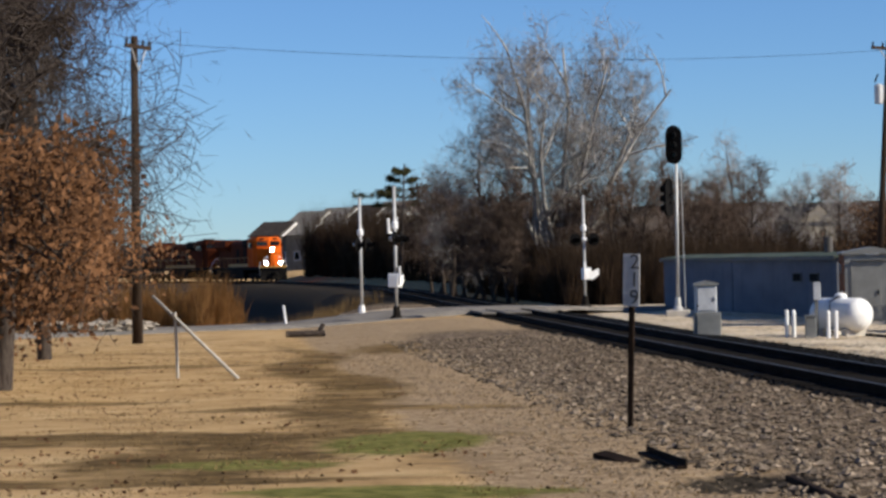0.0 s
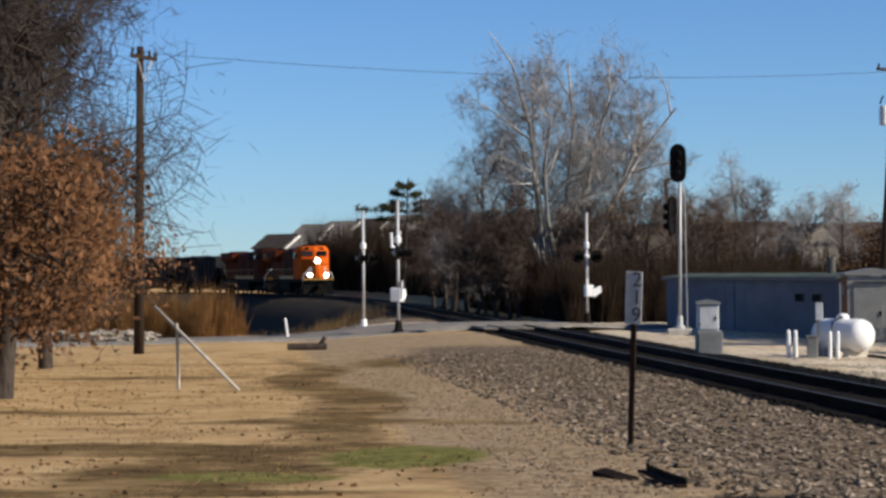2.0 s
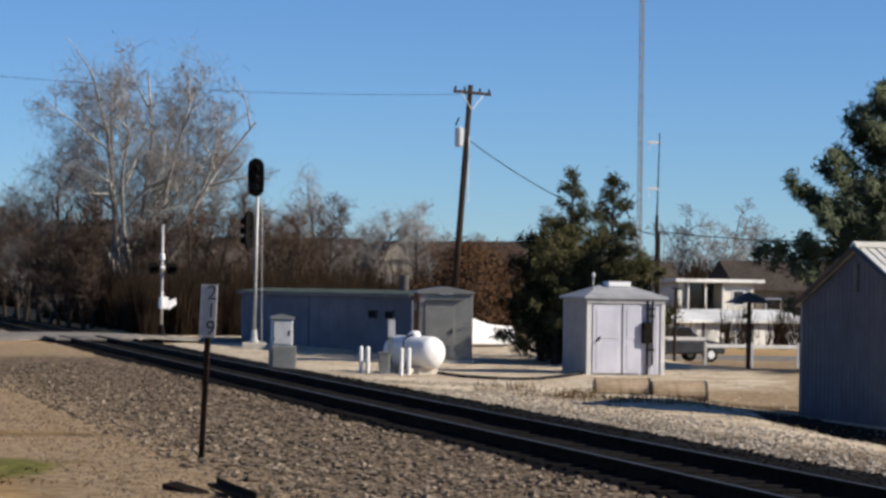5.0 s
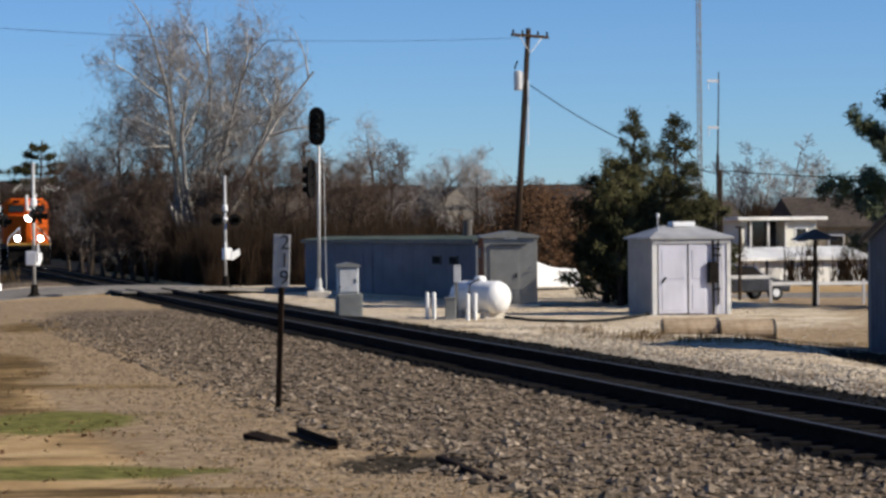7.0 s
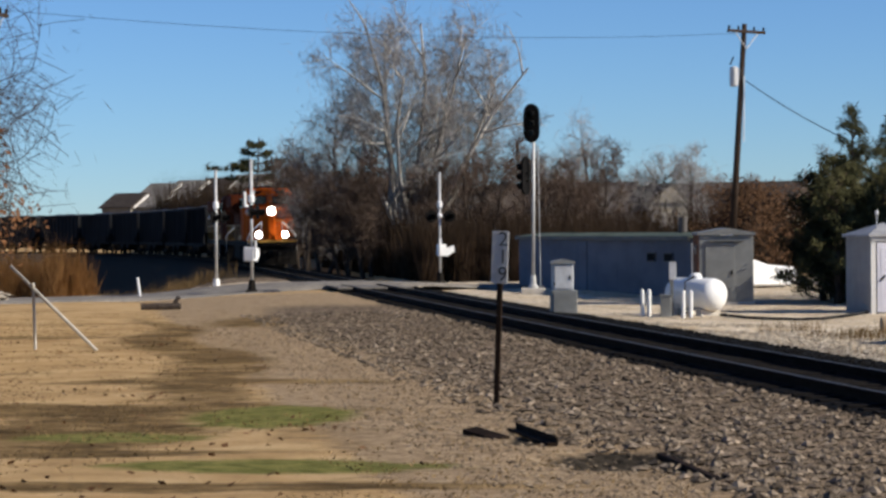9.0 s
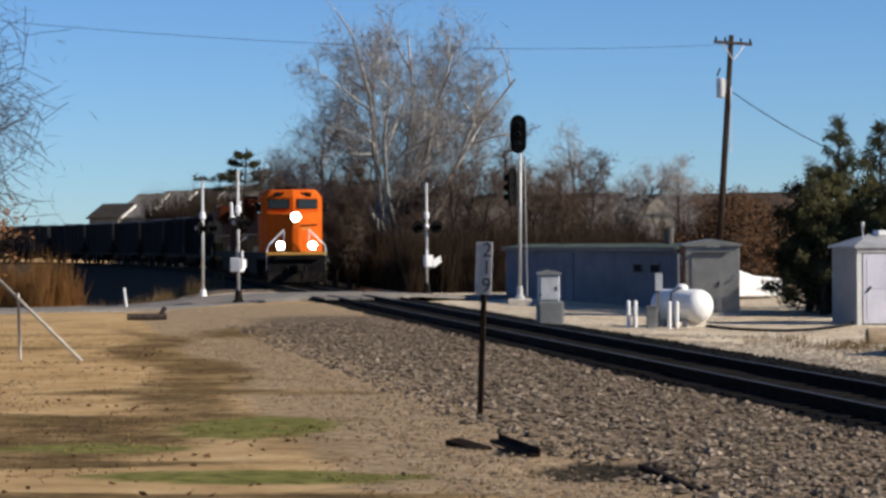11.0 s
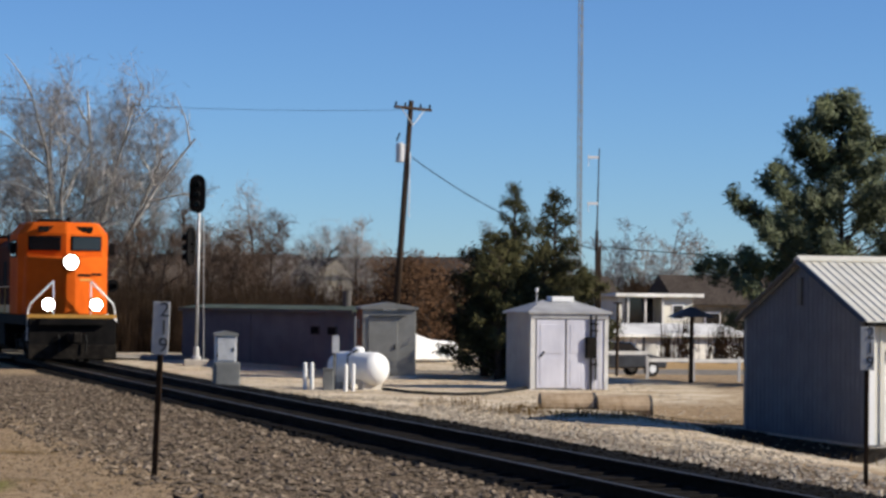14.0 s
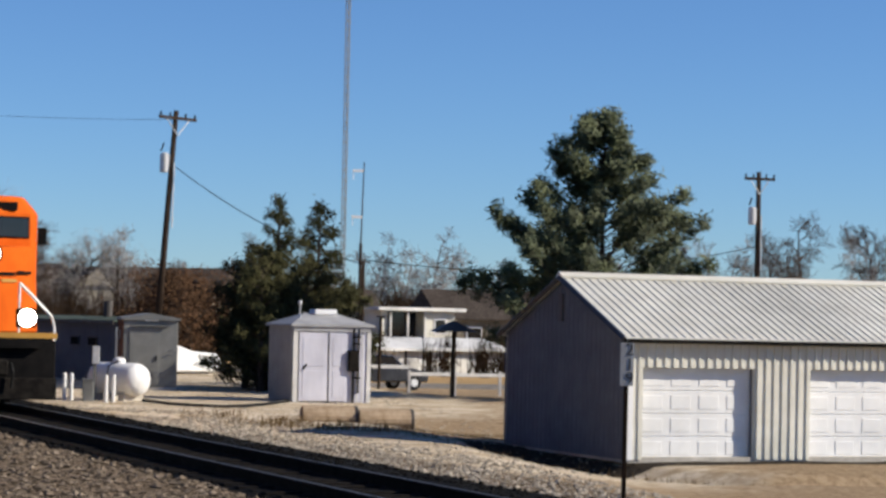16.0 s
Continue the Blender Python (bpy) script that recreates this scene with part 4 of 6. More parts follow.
def crossing_signal(x, y, height, label, gate, bracket, flashers, turn=0.0):
    ob = thing("crossing_signal", at_ground(x, y, turn), label, "crossing signal")
    part("base", Form().lathe([(0.3, 0.0), (0.3, 0.08), (0.16, 0.2), (0.12, 0.55)]), WHITE if not gate else DIRTY, ob, "cast base", smooth=False)
    part("mast", Form().tube((0, 0, 0.1), (0, 0, height), 0.06, n=12), SILVER, ob, "silver tube", smooth=True)
    part("cap", Form().lathe([(0.075, height - 0.02), (0.07, height + 0.05), (0.02, height + 0.1)], n=10), SILVER, ob)
    if flashers:
        z = height * 0.62
        part("crossarm", Form().tube((-0.42, -0.08, z), (0.42, -0.08, z), 0.03), DIRTY, ob)
        for dx in (-0.42, 0.42):
            f = part("flasher", Form().tube((dx, -0.1, z), (dx, -0.14, z), 0.29, n=18), BLACK, ob, "black disc with a red lens")
            part("hood", Form().tube((dx, -0.14, z), (dx, -0.4, z - 0.03), 0.12, 0.13, 12, False), BLACK, f)
            part("lamp_back", Form().lathe([(0.13, 0), (0.13, 0.1), (0.07, 0.2)], pose(dx, -0.1, z, -90, 0, 0), 12), SILVER, f)
        part("junction_box", Form().lathe([(0.05, z - 0.12), (0.15, z - 0.02), (0.15, z + 0.04), (0.05, z + 0.14)], n=10), WHITE, ob)
        part("bell", Form().lathe([(0.05, z + 0.35), (0.13, z + 0.4), (0.13, z + 0.62), (0.05, z + 0.7)], n=10), WHITE, ob)
    if bracket:
        part("bracket_arm", Form().tube((0, 0, height * 0.66), (-0.82, 0, height * 0.665), 0.045).tube((-0.8, 0, height * 0.66), (-0.86, 0, height * 0.77), 0.06), WHITE, ob, "white bracket arm")
        part("strut", Form().tube((0.02, 0, height * 0.72), (0.42, 0, height * 0.78), 0.03), SILVER, ob)
    if gate:
        g = part("gate_mechanism", Form().box((0.1, 0.1, 1.55), (0.36, 0.42, 0.55)), WHITE, ob, "white gate machine housing", 0.03)
        part("counterweight", Form().prism([(0.22, 1.62), (0.62, 1.78), (0.66, 1.5), (0.3, 1.25)], -0.12, -0.05), WHITE, g)
        part("gate_stub", Form().box((-0.02, -0.16, 1.75), (0.1, 0.06, 0.7)), WHITE, g)
    return ob


crossing_signal(-14.9, 100.9, 5.1, "silver crossing mast with white fittings by the road", False, False, True, 1.2)
crossing_signal(-12.2, 91.9, 5.15, "silver crossing mast with bracket arm and white gate machine", True, True, True, 1.4)
crossing_signal(-5.65, 107.5, 5.0, "silver crossing mast with black flasher discs", True, False, True, 0.3)


def relay_cabinet():
    ob = thing("relay_cabinet", at_ground(-0.12, 68.5, 0.1), "grey steel relay cabinet on a concrete base", "relay cabinet")
    part("plinth", Form().box((0, 0, 0.42), (0.74, 0.6, 0.86)), BUNGALOW, ob, "dark grey lower case", 0.02)
    part("case", Form().box((-0.03, 0, 1.24), (0.6, 0.5, 0.78)), GALV, ob, "pale grey upper case", 0.02)
    part("lid", Form().prism([(-0.38, 1.62), (0.32, 1.62), (0.32, 1.68), (-0.03, 1.76), (-0.38, 1.68)], -0.32, 0.32), BUNGALOW, ob)
    part("door", Form().box((-0.03, -0.262, 1.24), (0.5, 0.02, 0.66)), GALV, ob, "", 0.005)
    part("handle", Form().box((0.17, -0.28, 1.22), (0.03, 0.03, 0.12)), BLACK, ob)
    part("hinge", Form().tube((-0.28, -0.27, 1.0), (-0.28, -0.27, 1.1), 0.015), BLACK, ob)
    part("lower_door", Form().box((0, -0.308, 0.44), (0.62, 0.016, 0.7)), BUNGALOW, ob, "", 0.005)


relay_cabinet()


def gas_tank():
    ob = thing("propane_tank", at_ground(3.65, 68.0, radians(-50)), "white horizontal propane tank on concrete blocks", "propane tank")
    R, L = 0.47, 1.45
    prof = [(0.02, -L / 2 - 0.3), (0.25, -L / 2 - 0.26), (0.42, -L / 2 - 0.13), (R, -L / 2), (R, L / 2), (0.42, L / 2 + 0.13), (0.25, L / 2 + 0.26), (0.02, L / 2 + 0.3)]
    part("shell", Form().lathe(prof, pose(0, 0, 0.62, 0, 90, 0), 28), WHITE, ob, "glossy white shell", smooth=True)
    part("dome", Form().lathe([(0.18, 1.04), (0.18, 1.16), (0.13, 1.22), (0.03, 1.24)], n=16), WHITE, ob, "white valve dome", smooth=False)
    for x in (-0.5, 0.5):
        part("saddle", Form().box((x, 0, 0.34), (0.12, 0.6, 0.2)), WHITE, ob)
        part("block", Form().box((x, 0, 0.1), (0.25, 0.75, 0.24)), CONCRETE, ob, "", 0.01)
    part("pipe", Form().path([(0.1, 0, 1.2), (0.1, -0.5, 1.0), (0.1, -0.6, 0.05)], 0.02), DIRTY, ob)
    return ob


gas_tank()
bollard = None
for bx, by in ((2.1, 67.2), (2.3, 67.4), (3.2, 66.2), (3.42, 66.4)):
    if bollard is None:
        bollard = thing("bollard", at_ground(bx, by), "short white pipe bollard beside the tank", "bollard", "bollards")
        part("pipe", Form().tube((0, 0, 0), (0, 0, 0.74), 0.058, n=12), WHITE, bollard, smooth=False)
        part("cap", Form().lathe([(0.06, 0.74), (0.05, 0.77), (0.01, 0.79)], n=12), WHITE, bollard)
    else:
        copy_thing(bollard, at_ground(bx, by))
ob = thing("meter_post", at_ground(2.95, 67.6), "pale meter box on a short post", "meter post")
part("post", Form().box((0, 0, 0.6), (0.1, 0.1, 1.2)), BUNGALOW, ob)
part("meter_box", Form().box((0.02, -0.08, 1.3), (0.2, 0.14, 0.5)), GALV, ob, "", 0.01)
ob = thing("meter_post", at_ground(2.75, 67.0), "low dark cabinet on the gravel", "cabinet")
part("box", Form().box((0, 0, 0.3), (0.3, 0.3, 0.6)), BUNGALOW, ob, "", 0.02)
part("lid", Form().box((0, 0, 0.62), (0.34, 0.34, 0.05)), BUNGALOW, ob)


def wall_ribs(form, x0, x1, y, z0, z1, step, depth=0.02, width=0.035):
    n = int((x1 - x0) / step)
    for k in range(n + 1):
        form.box((x0 + step * (k + 0.5), y, (z0 + z1) / 2), (width, depth, z1 - z0))
    return form


def bungalow():
    ob = thing("signal_bungalow", at_ground(5.15, 77.0, 0.02), "grey steel signal bungalow with a shallow peaked roof", "equipment hut")
    w, d, h = 1.75, 2.2, 2.25
    part("wall", Form().box((0, d / 2, h / 2 + 0.06), (w, d, h)), BUNGALOW, ob, "", 0.02)
    part("base", Form().box((0, d / 2, 0.05), (w + 0.1, d + 0.1, 0.14)), CONCRETE, ob)
    part("roof", Form().prism([(-w / 2 - 0.07, h + 0.03), (w / 2 + 0.07, h + 0.03), (w / 2 + 0.07, h + 0.1), (0, h + 0.26), (-w / 2 - 0.07, h + 0.1)], -0.08, d + 0.08), BUNGALOW, ob)
    door = part("door", Form().box((-0.2, -0.02, 1.1), (0.95, 0.03, 1.85)), BUNGALOW, ob, "", 0.008)
    part("handle", Form().box((0.18, -0.05, 1.05), (0.04, 0.04, 0.16)), BLACK, door)
    part("rain_hood", Form().box((0.0, -0.06, 2.1), (1.15, 0.14, 0.04)), BUNGALOW, ob)
    part("vent", Form().box((0.02, -0.03, 2.3), (0.42, 0.05, 0.1)), WHITE, ob, "pale louvre", 0.005)
    part("side_cladding", Form().box((-w / 2 - 0.012, d / 2, h / 2 + 0.06), (0.024, d - 0.06, h - 0.06)), REDDISH, ob, "rust-brown side cladding")
    part("side_vent", Form().box((-w / 2 - 0.04, 1.0, 1.8), (0.04, 0.4, 0.3)), BUNGALOW, ob)


bungalow()


def long_building():
    ob = thing("long_shed", at_ground(4.35, 83.0, TURN + 0.11), "long low blue-grey shed with a flat dark roof", "shed")
    L, w, h = 21.0, 2.0, 2.15
    part("wall", Form().box((w / 2, L / 2, h / 2), (w, L, h)), BLUEGREY, ob)
    for k in range(17):
        part("batten", Form().box((-0.003, 0.6 + 1.22 * k, h / 2), (0.008, 0.05, h - 0.1)), BLUEGREY, ob)
    part("roof", Form().prism([(-0.12, h), (w + 0.12, h), (w + 0.12, h + 0.06), (w / 2, h + 0.2), (-0.12, h + 0.06)], -0.15, L + 0.15), GREENROOF, ob, "dark grey-green roof")
    part("fascia", Form().box((-0.14, L / 2, h - 0.02), (0.03, L + 0.3, 0.14)), TRIM, ob)
    for y in (2.2, 4.0):
        win = part("window", Form().box((-0.02, y, 1.45), (0.06, 0.9, 0.34)), TRIM, ob)
        part("pane", Form().box((-0.055, y, 1.45), (0.01, 0.8, 0.26)), BLACK, win)
    part("door", Form().box((-0.02, 12.0, 1.0), (0.05, 0.9, 1.95)), BLUEGREY, ob, "", 0.006)
    part("roof_pipe", Form().tube((0.9, 3.2, h + 0.05), (0.9, 3.2, h + 0.75), 0.16, n=12), TRIM, ob, "dark roof flue")
    part("plinth", Form().box((w / 2, L / 2, 0.06), (w - 0.05, L - 0.05, 0.3)), CONCRETE, ob)


long_building()


def storage_shed():
    m = at_ground(8.75, 69.0, TURN)
    ob = thing("storage_shed", m, "pale metal storage shed with double doors and a low roof", "shed")
    w, d, h = 2.4, 2.25, 2.3
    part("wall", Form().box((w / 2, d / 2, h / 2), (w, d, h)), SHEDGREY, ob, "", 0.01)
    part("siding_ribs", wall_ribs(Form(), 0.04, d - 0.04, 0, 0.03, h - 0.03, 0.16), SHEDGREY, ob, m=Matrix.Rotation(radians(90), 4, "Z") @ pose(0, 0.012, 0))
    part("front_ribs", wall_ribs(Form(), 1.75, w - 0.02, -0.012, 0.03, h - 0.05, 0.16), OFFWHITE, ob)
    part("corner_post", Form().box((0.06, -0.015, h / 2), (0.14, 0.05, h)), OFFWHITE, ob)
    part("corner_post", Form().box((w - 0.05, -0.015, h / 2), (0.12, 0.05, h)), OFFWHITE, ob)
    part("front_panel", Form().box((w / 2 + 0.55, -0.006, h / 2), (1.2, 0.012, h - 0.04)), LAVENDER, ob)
    for x, wd, nm in ((0.62, 0.9, "pale left leaf"), (1.36, 0.52, "pale right leaf")):
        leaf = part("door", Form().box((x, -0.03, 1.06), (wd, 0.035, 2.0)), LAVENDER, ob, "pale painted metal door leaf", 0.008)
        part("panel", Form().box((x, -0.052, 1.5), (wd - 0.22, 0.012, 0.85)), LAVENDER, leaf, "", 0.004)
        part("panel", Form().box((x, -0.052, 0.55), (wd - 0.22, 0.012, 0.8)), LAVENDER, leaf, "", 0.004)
        if wd > 0.8:
            part("handle", Form().tube((x - 0.34, -0.07, 0.98), (x - 0.22, -0.07, 1.12), 0.03), DIRTY, leaf)
    part("door_gap", Form().box((1.085, -0.052, 1.06), (0.03, 0.015, 2.0)), TRIM, ob)
    part("lintel", Form().box((w / 2, -0.03, h - 0.1), (w, 0.07, 0.2)), SHEDGREY, ob)
    part("roof", Form().add([(-0.1, -0.12, h), (w + 0.1, -0.12, h), (w + 0.1, d + 0.1, h), (-0.1, d + 0.1, h), (w / 2 - 0.5, d / 2, h + 0.34), (w / 2 + 0.5, d / 2, h + 0.34), (-0.1, -0.12, h - 0.06), (w + 0.1, -0.12, h - 0.06), (w + 0.1, d + 0.1, h - 0.06), (-0.1, d + 0.1, h - 0.06)],
                             [(0, 1, 5, 4), (1, 2, 5), (2, 3, 4, 5), (3, 0, 4), (6, 7, 1, 0), (7, 8, 2, 1), (8, 9, 3, 2), (9, 6, 0, 3), (9, 8, 7, 6)]), SHEDGREY, ob, "grey hipped metal roof")
    part("roof_vent", Form().box((w / 2 + 0.1, d / 2, h + 0.37), (0.7, 0.5, 0.16)), WHITE, ob, "white roof vent", 0.02)
    part("vent_pipe", Form().tube((0.35, 0.5, h), (0.35, 0.5, h + 0.6), 0.02).lathe([(0.02, h + 0.55), (0.06, h + 0.6), (0.05, h + 0.7)], pose(0.35, 0.5, 0), 8), GALV, ob)
    # Near-black meter box and conduits also stand for the shadow across the front.
    meter = part("meter_box", Form().box((1.83, -0.1, 1.25), (0.3, 0.16, 0.62)), DIRTY, ob, "electric meter box, darkened for the shadow on the front", 0.02)
    part("conduit", Form().tube((1.86, -0.06, 0.02), (1.86, -0.06, 2.2), 0.035), DIRTY, meter)
    part("conduit", Form().tube((2.02, -0.06, 0.3), (2.02, -0.06, 2.2), 0.028), DIRTY, meter)
    for z in (0.75, 1.75, 1.95):
        part("clamp", Form().box((1.95, -0.06, z), (0.26, 0.05, 0.05)), DIRTY, meter)


storage_shed()


def garage():
    ob = thing("garage", Matrix.Translation((13.2, 48.6, -0.78)) @ Matrix.Rotation(TURN, 4, "Z"), "cream metal garage row with white panel doors and shade-greyed gable", "garage")
    L, d, h, ridge, t = 15.2, 6.35, 2.6, 3.88, 0.12
    doors = [(0.4, 2.72), (4.5, 2.72), (8.6, 2.72), (12.1, 2.6)]
    dh = 1.96
    # front wall in piers and lintels, with the openings left free
    edges = [0.0] + [v for x, w in doors for v in (x, x + w)] + [L]
    fw = Form()
    for a, b in zip(edges[::2], edges[1::2]):
        fw.box(((a + b) / 2, t / 2, h / 2), (b - a, t, h))
    for x, w in doors:
        fw.box((x + w / 2, t / 2, (dh + h) / 2), (w, t, h - dh))
    front = part("front_wall", fw, CREAM, ob, "cream ribbed metal siding")
    ribs = Form()
    x = 0.12
    while x < L:
        over = any(a - 0.03 < x < a + w + 0.03 for a, w in doors)
        z0 = dh + 0.03 if over else 0.03
        ribs.box((x, -0.014, (z0 + h) / 2), (0.06, 0.03, h - z0))
        x += 0.205
    part("siding_ribs", ribs, CREAM, front)
    part("corner_trim", Form().box((0.06, -0.02, h / 2), (0.2, 0.06, h)), WHITE, front, "white corner trim", 0.005)
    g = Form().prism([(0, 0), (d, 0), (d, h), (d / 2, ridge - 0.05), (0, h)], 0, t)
    part("gable_wall", g, GABLE, ob, "metal gable wall, greyed for its shade", m=Matrix.Rotation(radians(90), 4, "Z") @ pose(0, -t, 0))
    part("gable_wall", g, GABLE, ob, "metal gable wall, greyed for its shade", m=Matrix.Translation((L, 0, 0)) @ Matrix.Rotation(radians(90), 4, "Z"))
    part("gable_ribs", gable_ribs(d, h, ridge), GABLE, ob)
    part("gable_vent", Form().box((-0.03, d / 2 + 0.05, h + 0.62), (0.06, 0.22, 0.62)), TRIM, ob, "dark louvre")
    part("back_wall", Form().box((L / 2, d - t / 2, h / 2), (L, t, h)), CREAM, ob)
    part("floor_slab", Form().box((L / 2, d / 2, 0.0), (L - 0.05, d - 0.05, 0.12)), CONCRETE, ob)
    for x, w in doors:
        dr = part("garage_door", Form().box((x + w / 2, 0.245, dh / 2), (w + 0.1, 0.05, dh + 0.1)), WHITE, ob, "white raised-panel garage door")
        jam = part("jamb", Form().box((x - 0.03, 0.17, dh / 2), (0.06, 0.1, dh)).box((x + w + 0.03, 0.17, dh / 2), (0.06, 0.1, dh)).box((x + w / 2, 0.17, dh + 0.03), (w + 0.12, 0.1, 0.06)), GABLE, ob, "door reveal, greyed for its shade")
        for r in range(4):
            sec = part("section", Form().box((x + w / 2, 0.213, dh * (r + 0.5) / 4), (w - 0.03, 0.02, dh / 4 - 0.02)), WHITE, dr, "", 0.006)
            for c in range(4):
                part("panel", Form().box((x + w * (c + 0.5) / 4, 0.199, dh * (r + 0.5) / 4), (w / 4 - 0.2, 0.014, dh / 4 - 0.2)), WHITE, dr, "", 0.006)
    for sgn, nm in ((0, "front"), (1, "back")):
        roof = Form()
        y0, y1 = (-0.15, d / 2) if sgn == 0 else (d + 0.15, d / 2)
        slope = (ridge - h) / (d / 2)
        z0 = ridge - slope * abs(y1 - y0)
        th = 0.05
        pts = [(-0.12, y0, z0), (L + 0.12, y0, z0), (L + 0.12, y1, ridge), (-0.12, y1, ridge)]
        roof.add(pts + [(x, y, z + th) for x, y, z in pts], [(0, 1, 2, 3), (7, 6, 5, 4), (0, 4, 5, 1), (1, 5, 6, 2), (2, 6, 7, 3), (3, 7, 4, 0)])
        rf = part("roof", roof, ROOFTIN, ob, "cream ribbed metal roof")
        rr = Form()
        x = -0.08
        while x < L + 0.1:
            w = 0.028
            a, b, c = (x - w, y0, z0 + th), (x + w, y0, z0 + th), (x, y0, z0 + th + 0.024)
            a2, b2, c2 = (x - w, y1, ridge + th), (x + w, y1, ridge + th), (x, y1, ridge + th + 0.024)
            rr.add([a, b, c, a2, b2, c2], [(0, 1, 2), (3, 5, 4), (0, 2, 5, 3), (1, 4, 5, 2)])
            x += 0.205
        part("roof_ribs", rr, ROOFTIN, rf)
    part("ridge_cap", Form().prism([(-0.16, -0.07), (0.16, -0.07), (0.16, -0.03), (0, 0.06), (-0.16, -0.03)], -0.13, L + 0.13), ROOFTIN, ob, m=Matrix.Translation((0, d / 2, ridge + 0.08)) @ Matrix.Rotation(radians(-90), 4, "Z") @ pose(0, 0, 0))
    part("gutter", Form().box((L / 2, -0.21, h - 0.075), (L + 0.26, 0.1, 0.09)), BLACK, ob, "dark eave gutter")
    for a, b in (((-0.13, -0.15, h - 0.05), (-0.13, d / 2, ridge)), ((-0.13, d + 0.15, h - 0.05), (-0.13, d / 2, ridge))):
        part("barge_board", Form().tube(a, b, 0.07, n=4), TRIM, ob)
    return ob


def gable_ribs(d, h, ridge):
    f = Form()
    y = 0.1
    while y < d:
        top = h + (ridge - h) * (1 - abs(y - d / 2) / (d / 2)) - 0.12
        f.box((-0.005, y, top / 2), (0.01, 0.05, top))
        y += 0.23
    return f


garage()


def concrete_pipes():
    one = None
    for k in range(2):
        c = Vector((6.6, 58.4, 0)) + Vector((0.98, -0.06, 0)) * 1.42 * (k + 1.2)
        m = Matrix.Translation((c.x, c.y, ground_z(c.x, c.y) + 0.1)) @ Matrix.Rotation(0.02 + 0.03 * (k % 2), 4, "Z")
        if one is None:
            one = thing("concrete_pipe", m, "half-buried tan concrete pipe length on the gravel", "pipe", "concrete pipes in a row")
            part("shell", Form().lathe([(0.26, -0.68), (0.3, -0.66), (0.3, 0.66), (0.26, 0.68)], pose(0, 0, 0, 0, 90, 0), 18), PIPE, one, smooth=False)
            part("collar", Form().lathe([(0.3, 0.64), (0.31, 0.65), (0.31, 0.71), (0.2, 0.71)], pose(0, 0, 0, 0, 90, 0), 18), TRIM, one)
        else:
            copy_thing(one, m)


concrete_pipes()


# ---- poles, wires, masts ----
def utility_pole(x, y, height, label, lean=(0, 0), arm_turn=0.0, arm=2.3, transformer=True, z=None, stout=1.0):
    m = Matrix.Translation((x, y, ground_z(x, y) - 0.1 if z is None else z))
    ob = thing("utility_pole", m, label, "utility pole")
    top = Vector((lean[0], lean[1], height))
    part("pole", Form().tube((0, 0, 0), top, 0.17 * stout, 0.11 * stout, 14), POLE, ob, "weathered brown round timber", smooth=True)
    if arm:
        c, s = math.cos(arm_turn), math.sin(arm_turn)
        z0 = height - 0.35
        o = top * (z0 / height)
        rot = Matrix.Translation((o.x, o.y, z0)) @ Matrix.Rotation(arm_turn, 4, "Z")
        a = part("crossarm", Form().box((0, -0.14, 0), (arm, 0.1, 0.13)), POLE, ob, "", 0.01, m=rot)
        for sx in (-1, 1):
            part("brace", Form().tube((sx * arm * 0.3, -0.16, -0.05), (0, -0.14, -0.75), 0.025, n=5), GALV, a)
            for k in (0.42, 0.92):
                part("insulator", Form().lathe([(0.02, 0.05), (0.05, 0.1), (0.035, 0.14), (0.06, 0.17), (0.02, 0.24)], pose(sx * arm / 2 * k, -0.14, 0), 8), DIRTY, a)
    if transformer:
        o = top * 0.8
        part("transformer", Form().lathe([(0.17, height * 0.8 - 0.45), (0.19, height * 0.8 - 0.4), (0.19, height * 0.8 + 0.35), (0.12, height * 0.8 + 0.42)], pose(o.x - 0.34, o.y - 0.1, 0), 14), GALV, ob, "grey transformer can")
        part("cutout", Form().tube((o.x - 0.5, o.y - 0.1, height * 0.8 + 0.5), (o.x - 0.36, o.y - 0.1, height * 0.8 + 0.85), 0.04, n=6), DIRTY, ob)
        part("bracket", Form().box((o.x - 0.14, o.y - 0.05, height * 0.8 + 0.05), (0.2, 0.06, 0.6)), GALV, ob)
        part("riser_guard", Form().tube((0.12 + o.x * 0.9, -0.12, height * 0.55), (0.1 + o.x, -0.12, height * 0.8), 0.035, n=6), GALV, ob)
    return ob


LP = (-18.17, 74.0)
utility_pole(*LP, 9.9, "dark weathered utility pole at the roadside", (0.12, 0), 1.3, 1.6, False)
utility_pole(7.25, 105, 11.5, "leaning utility pole with crossarm and transformer", (0.72, 0), 0.75, 2.4, True)
utility_pole(36.6, 110, 10.6, "distant utility pole with crossarm", (0, 0), 0.1, 1.6, True)
utility_pole(34.0, 112, 5.6, "short distant pole with a can", (0, 0), 0.1, 0, False)
utility_pole(15.7, 100, 5.5, "slim pole behind the shed", (0, 0), 0.1, 0, False, None, 0.6)
utility_pole(-26.0, 96, 6.5, "slim far roadside pole", (0, 0), 0.1, 0, False)


def wire(name, p, q, sag, r, label):
    pts = []
    p, q = Vector(p), Vector(q)
    for k in range(25):
        u = k / 24
        w = p.lerp(q, u)
        w.z -= sag * 4 * u * (1 - u)
        pts.append(w)
    ob = thing(name, Matrix.Translation(p), label, "cable")
    part("strand", Form().path([w - p for w in pts], r, 5), BLACK, ob)


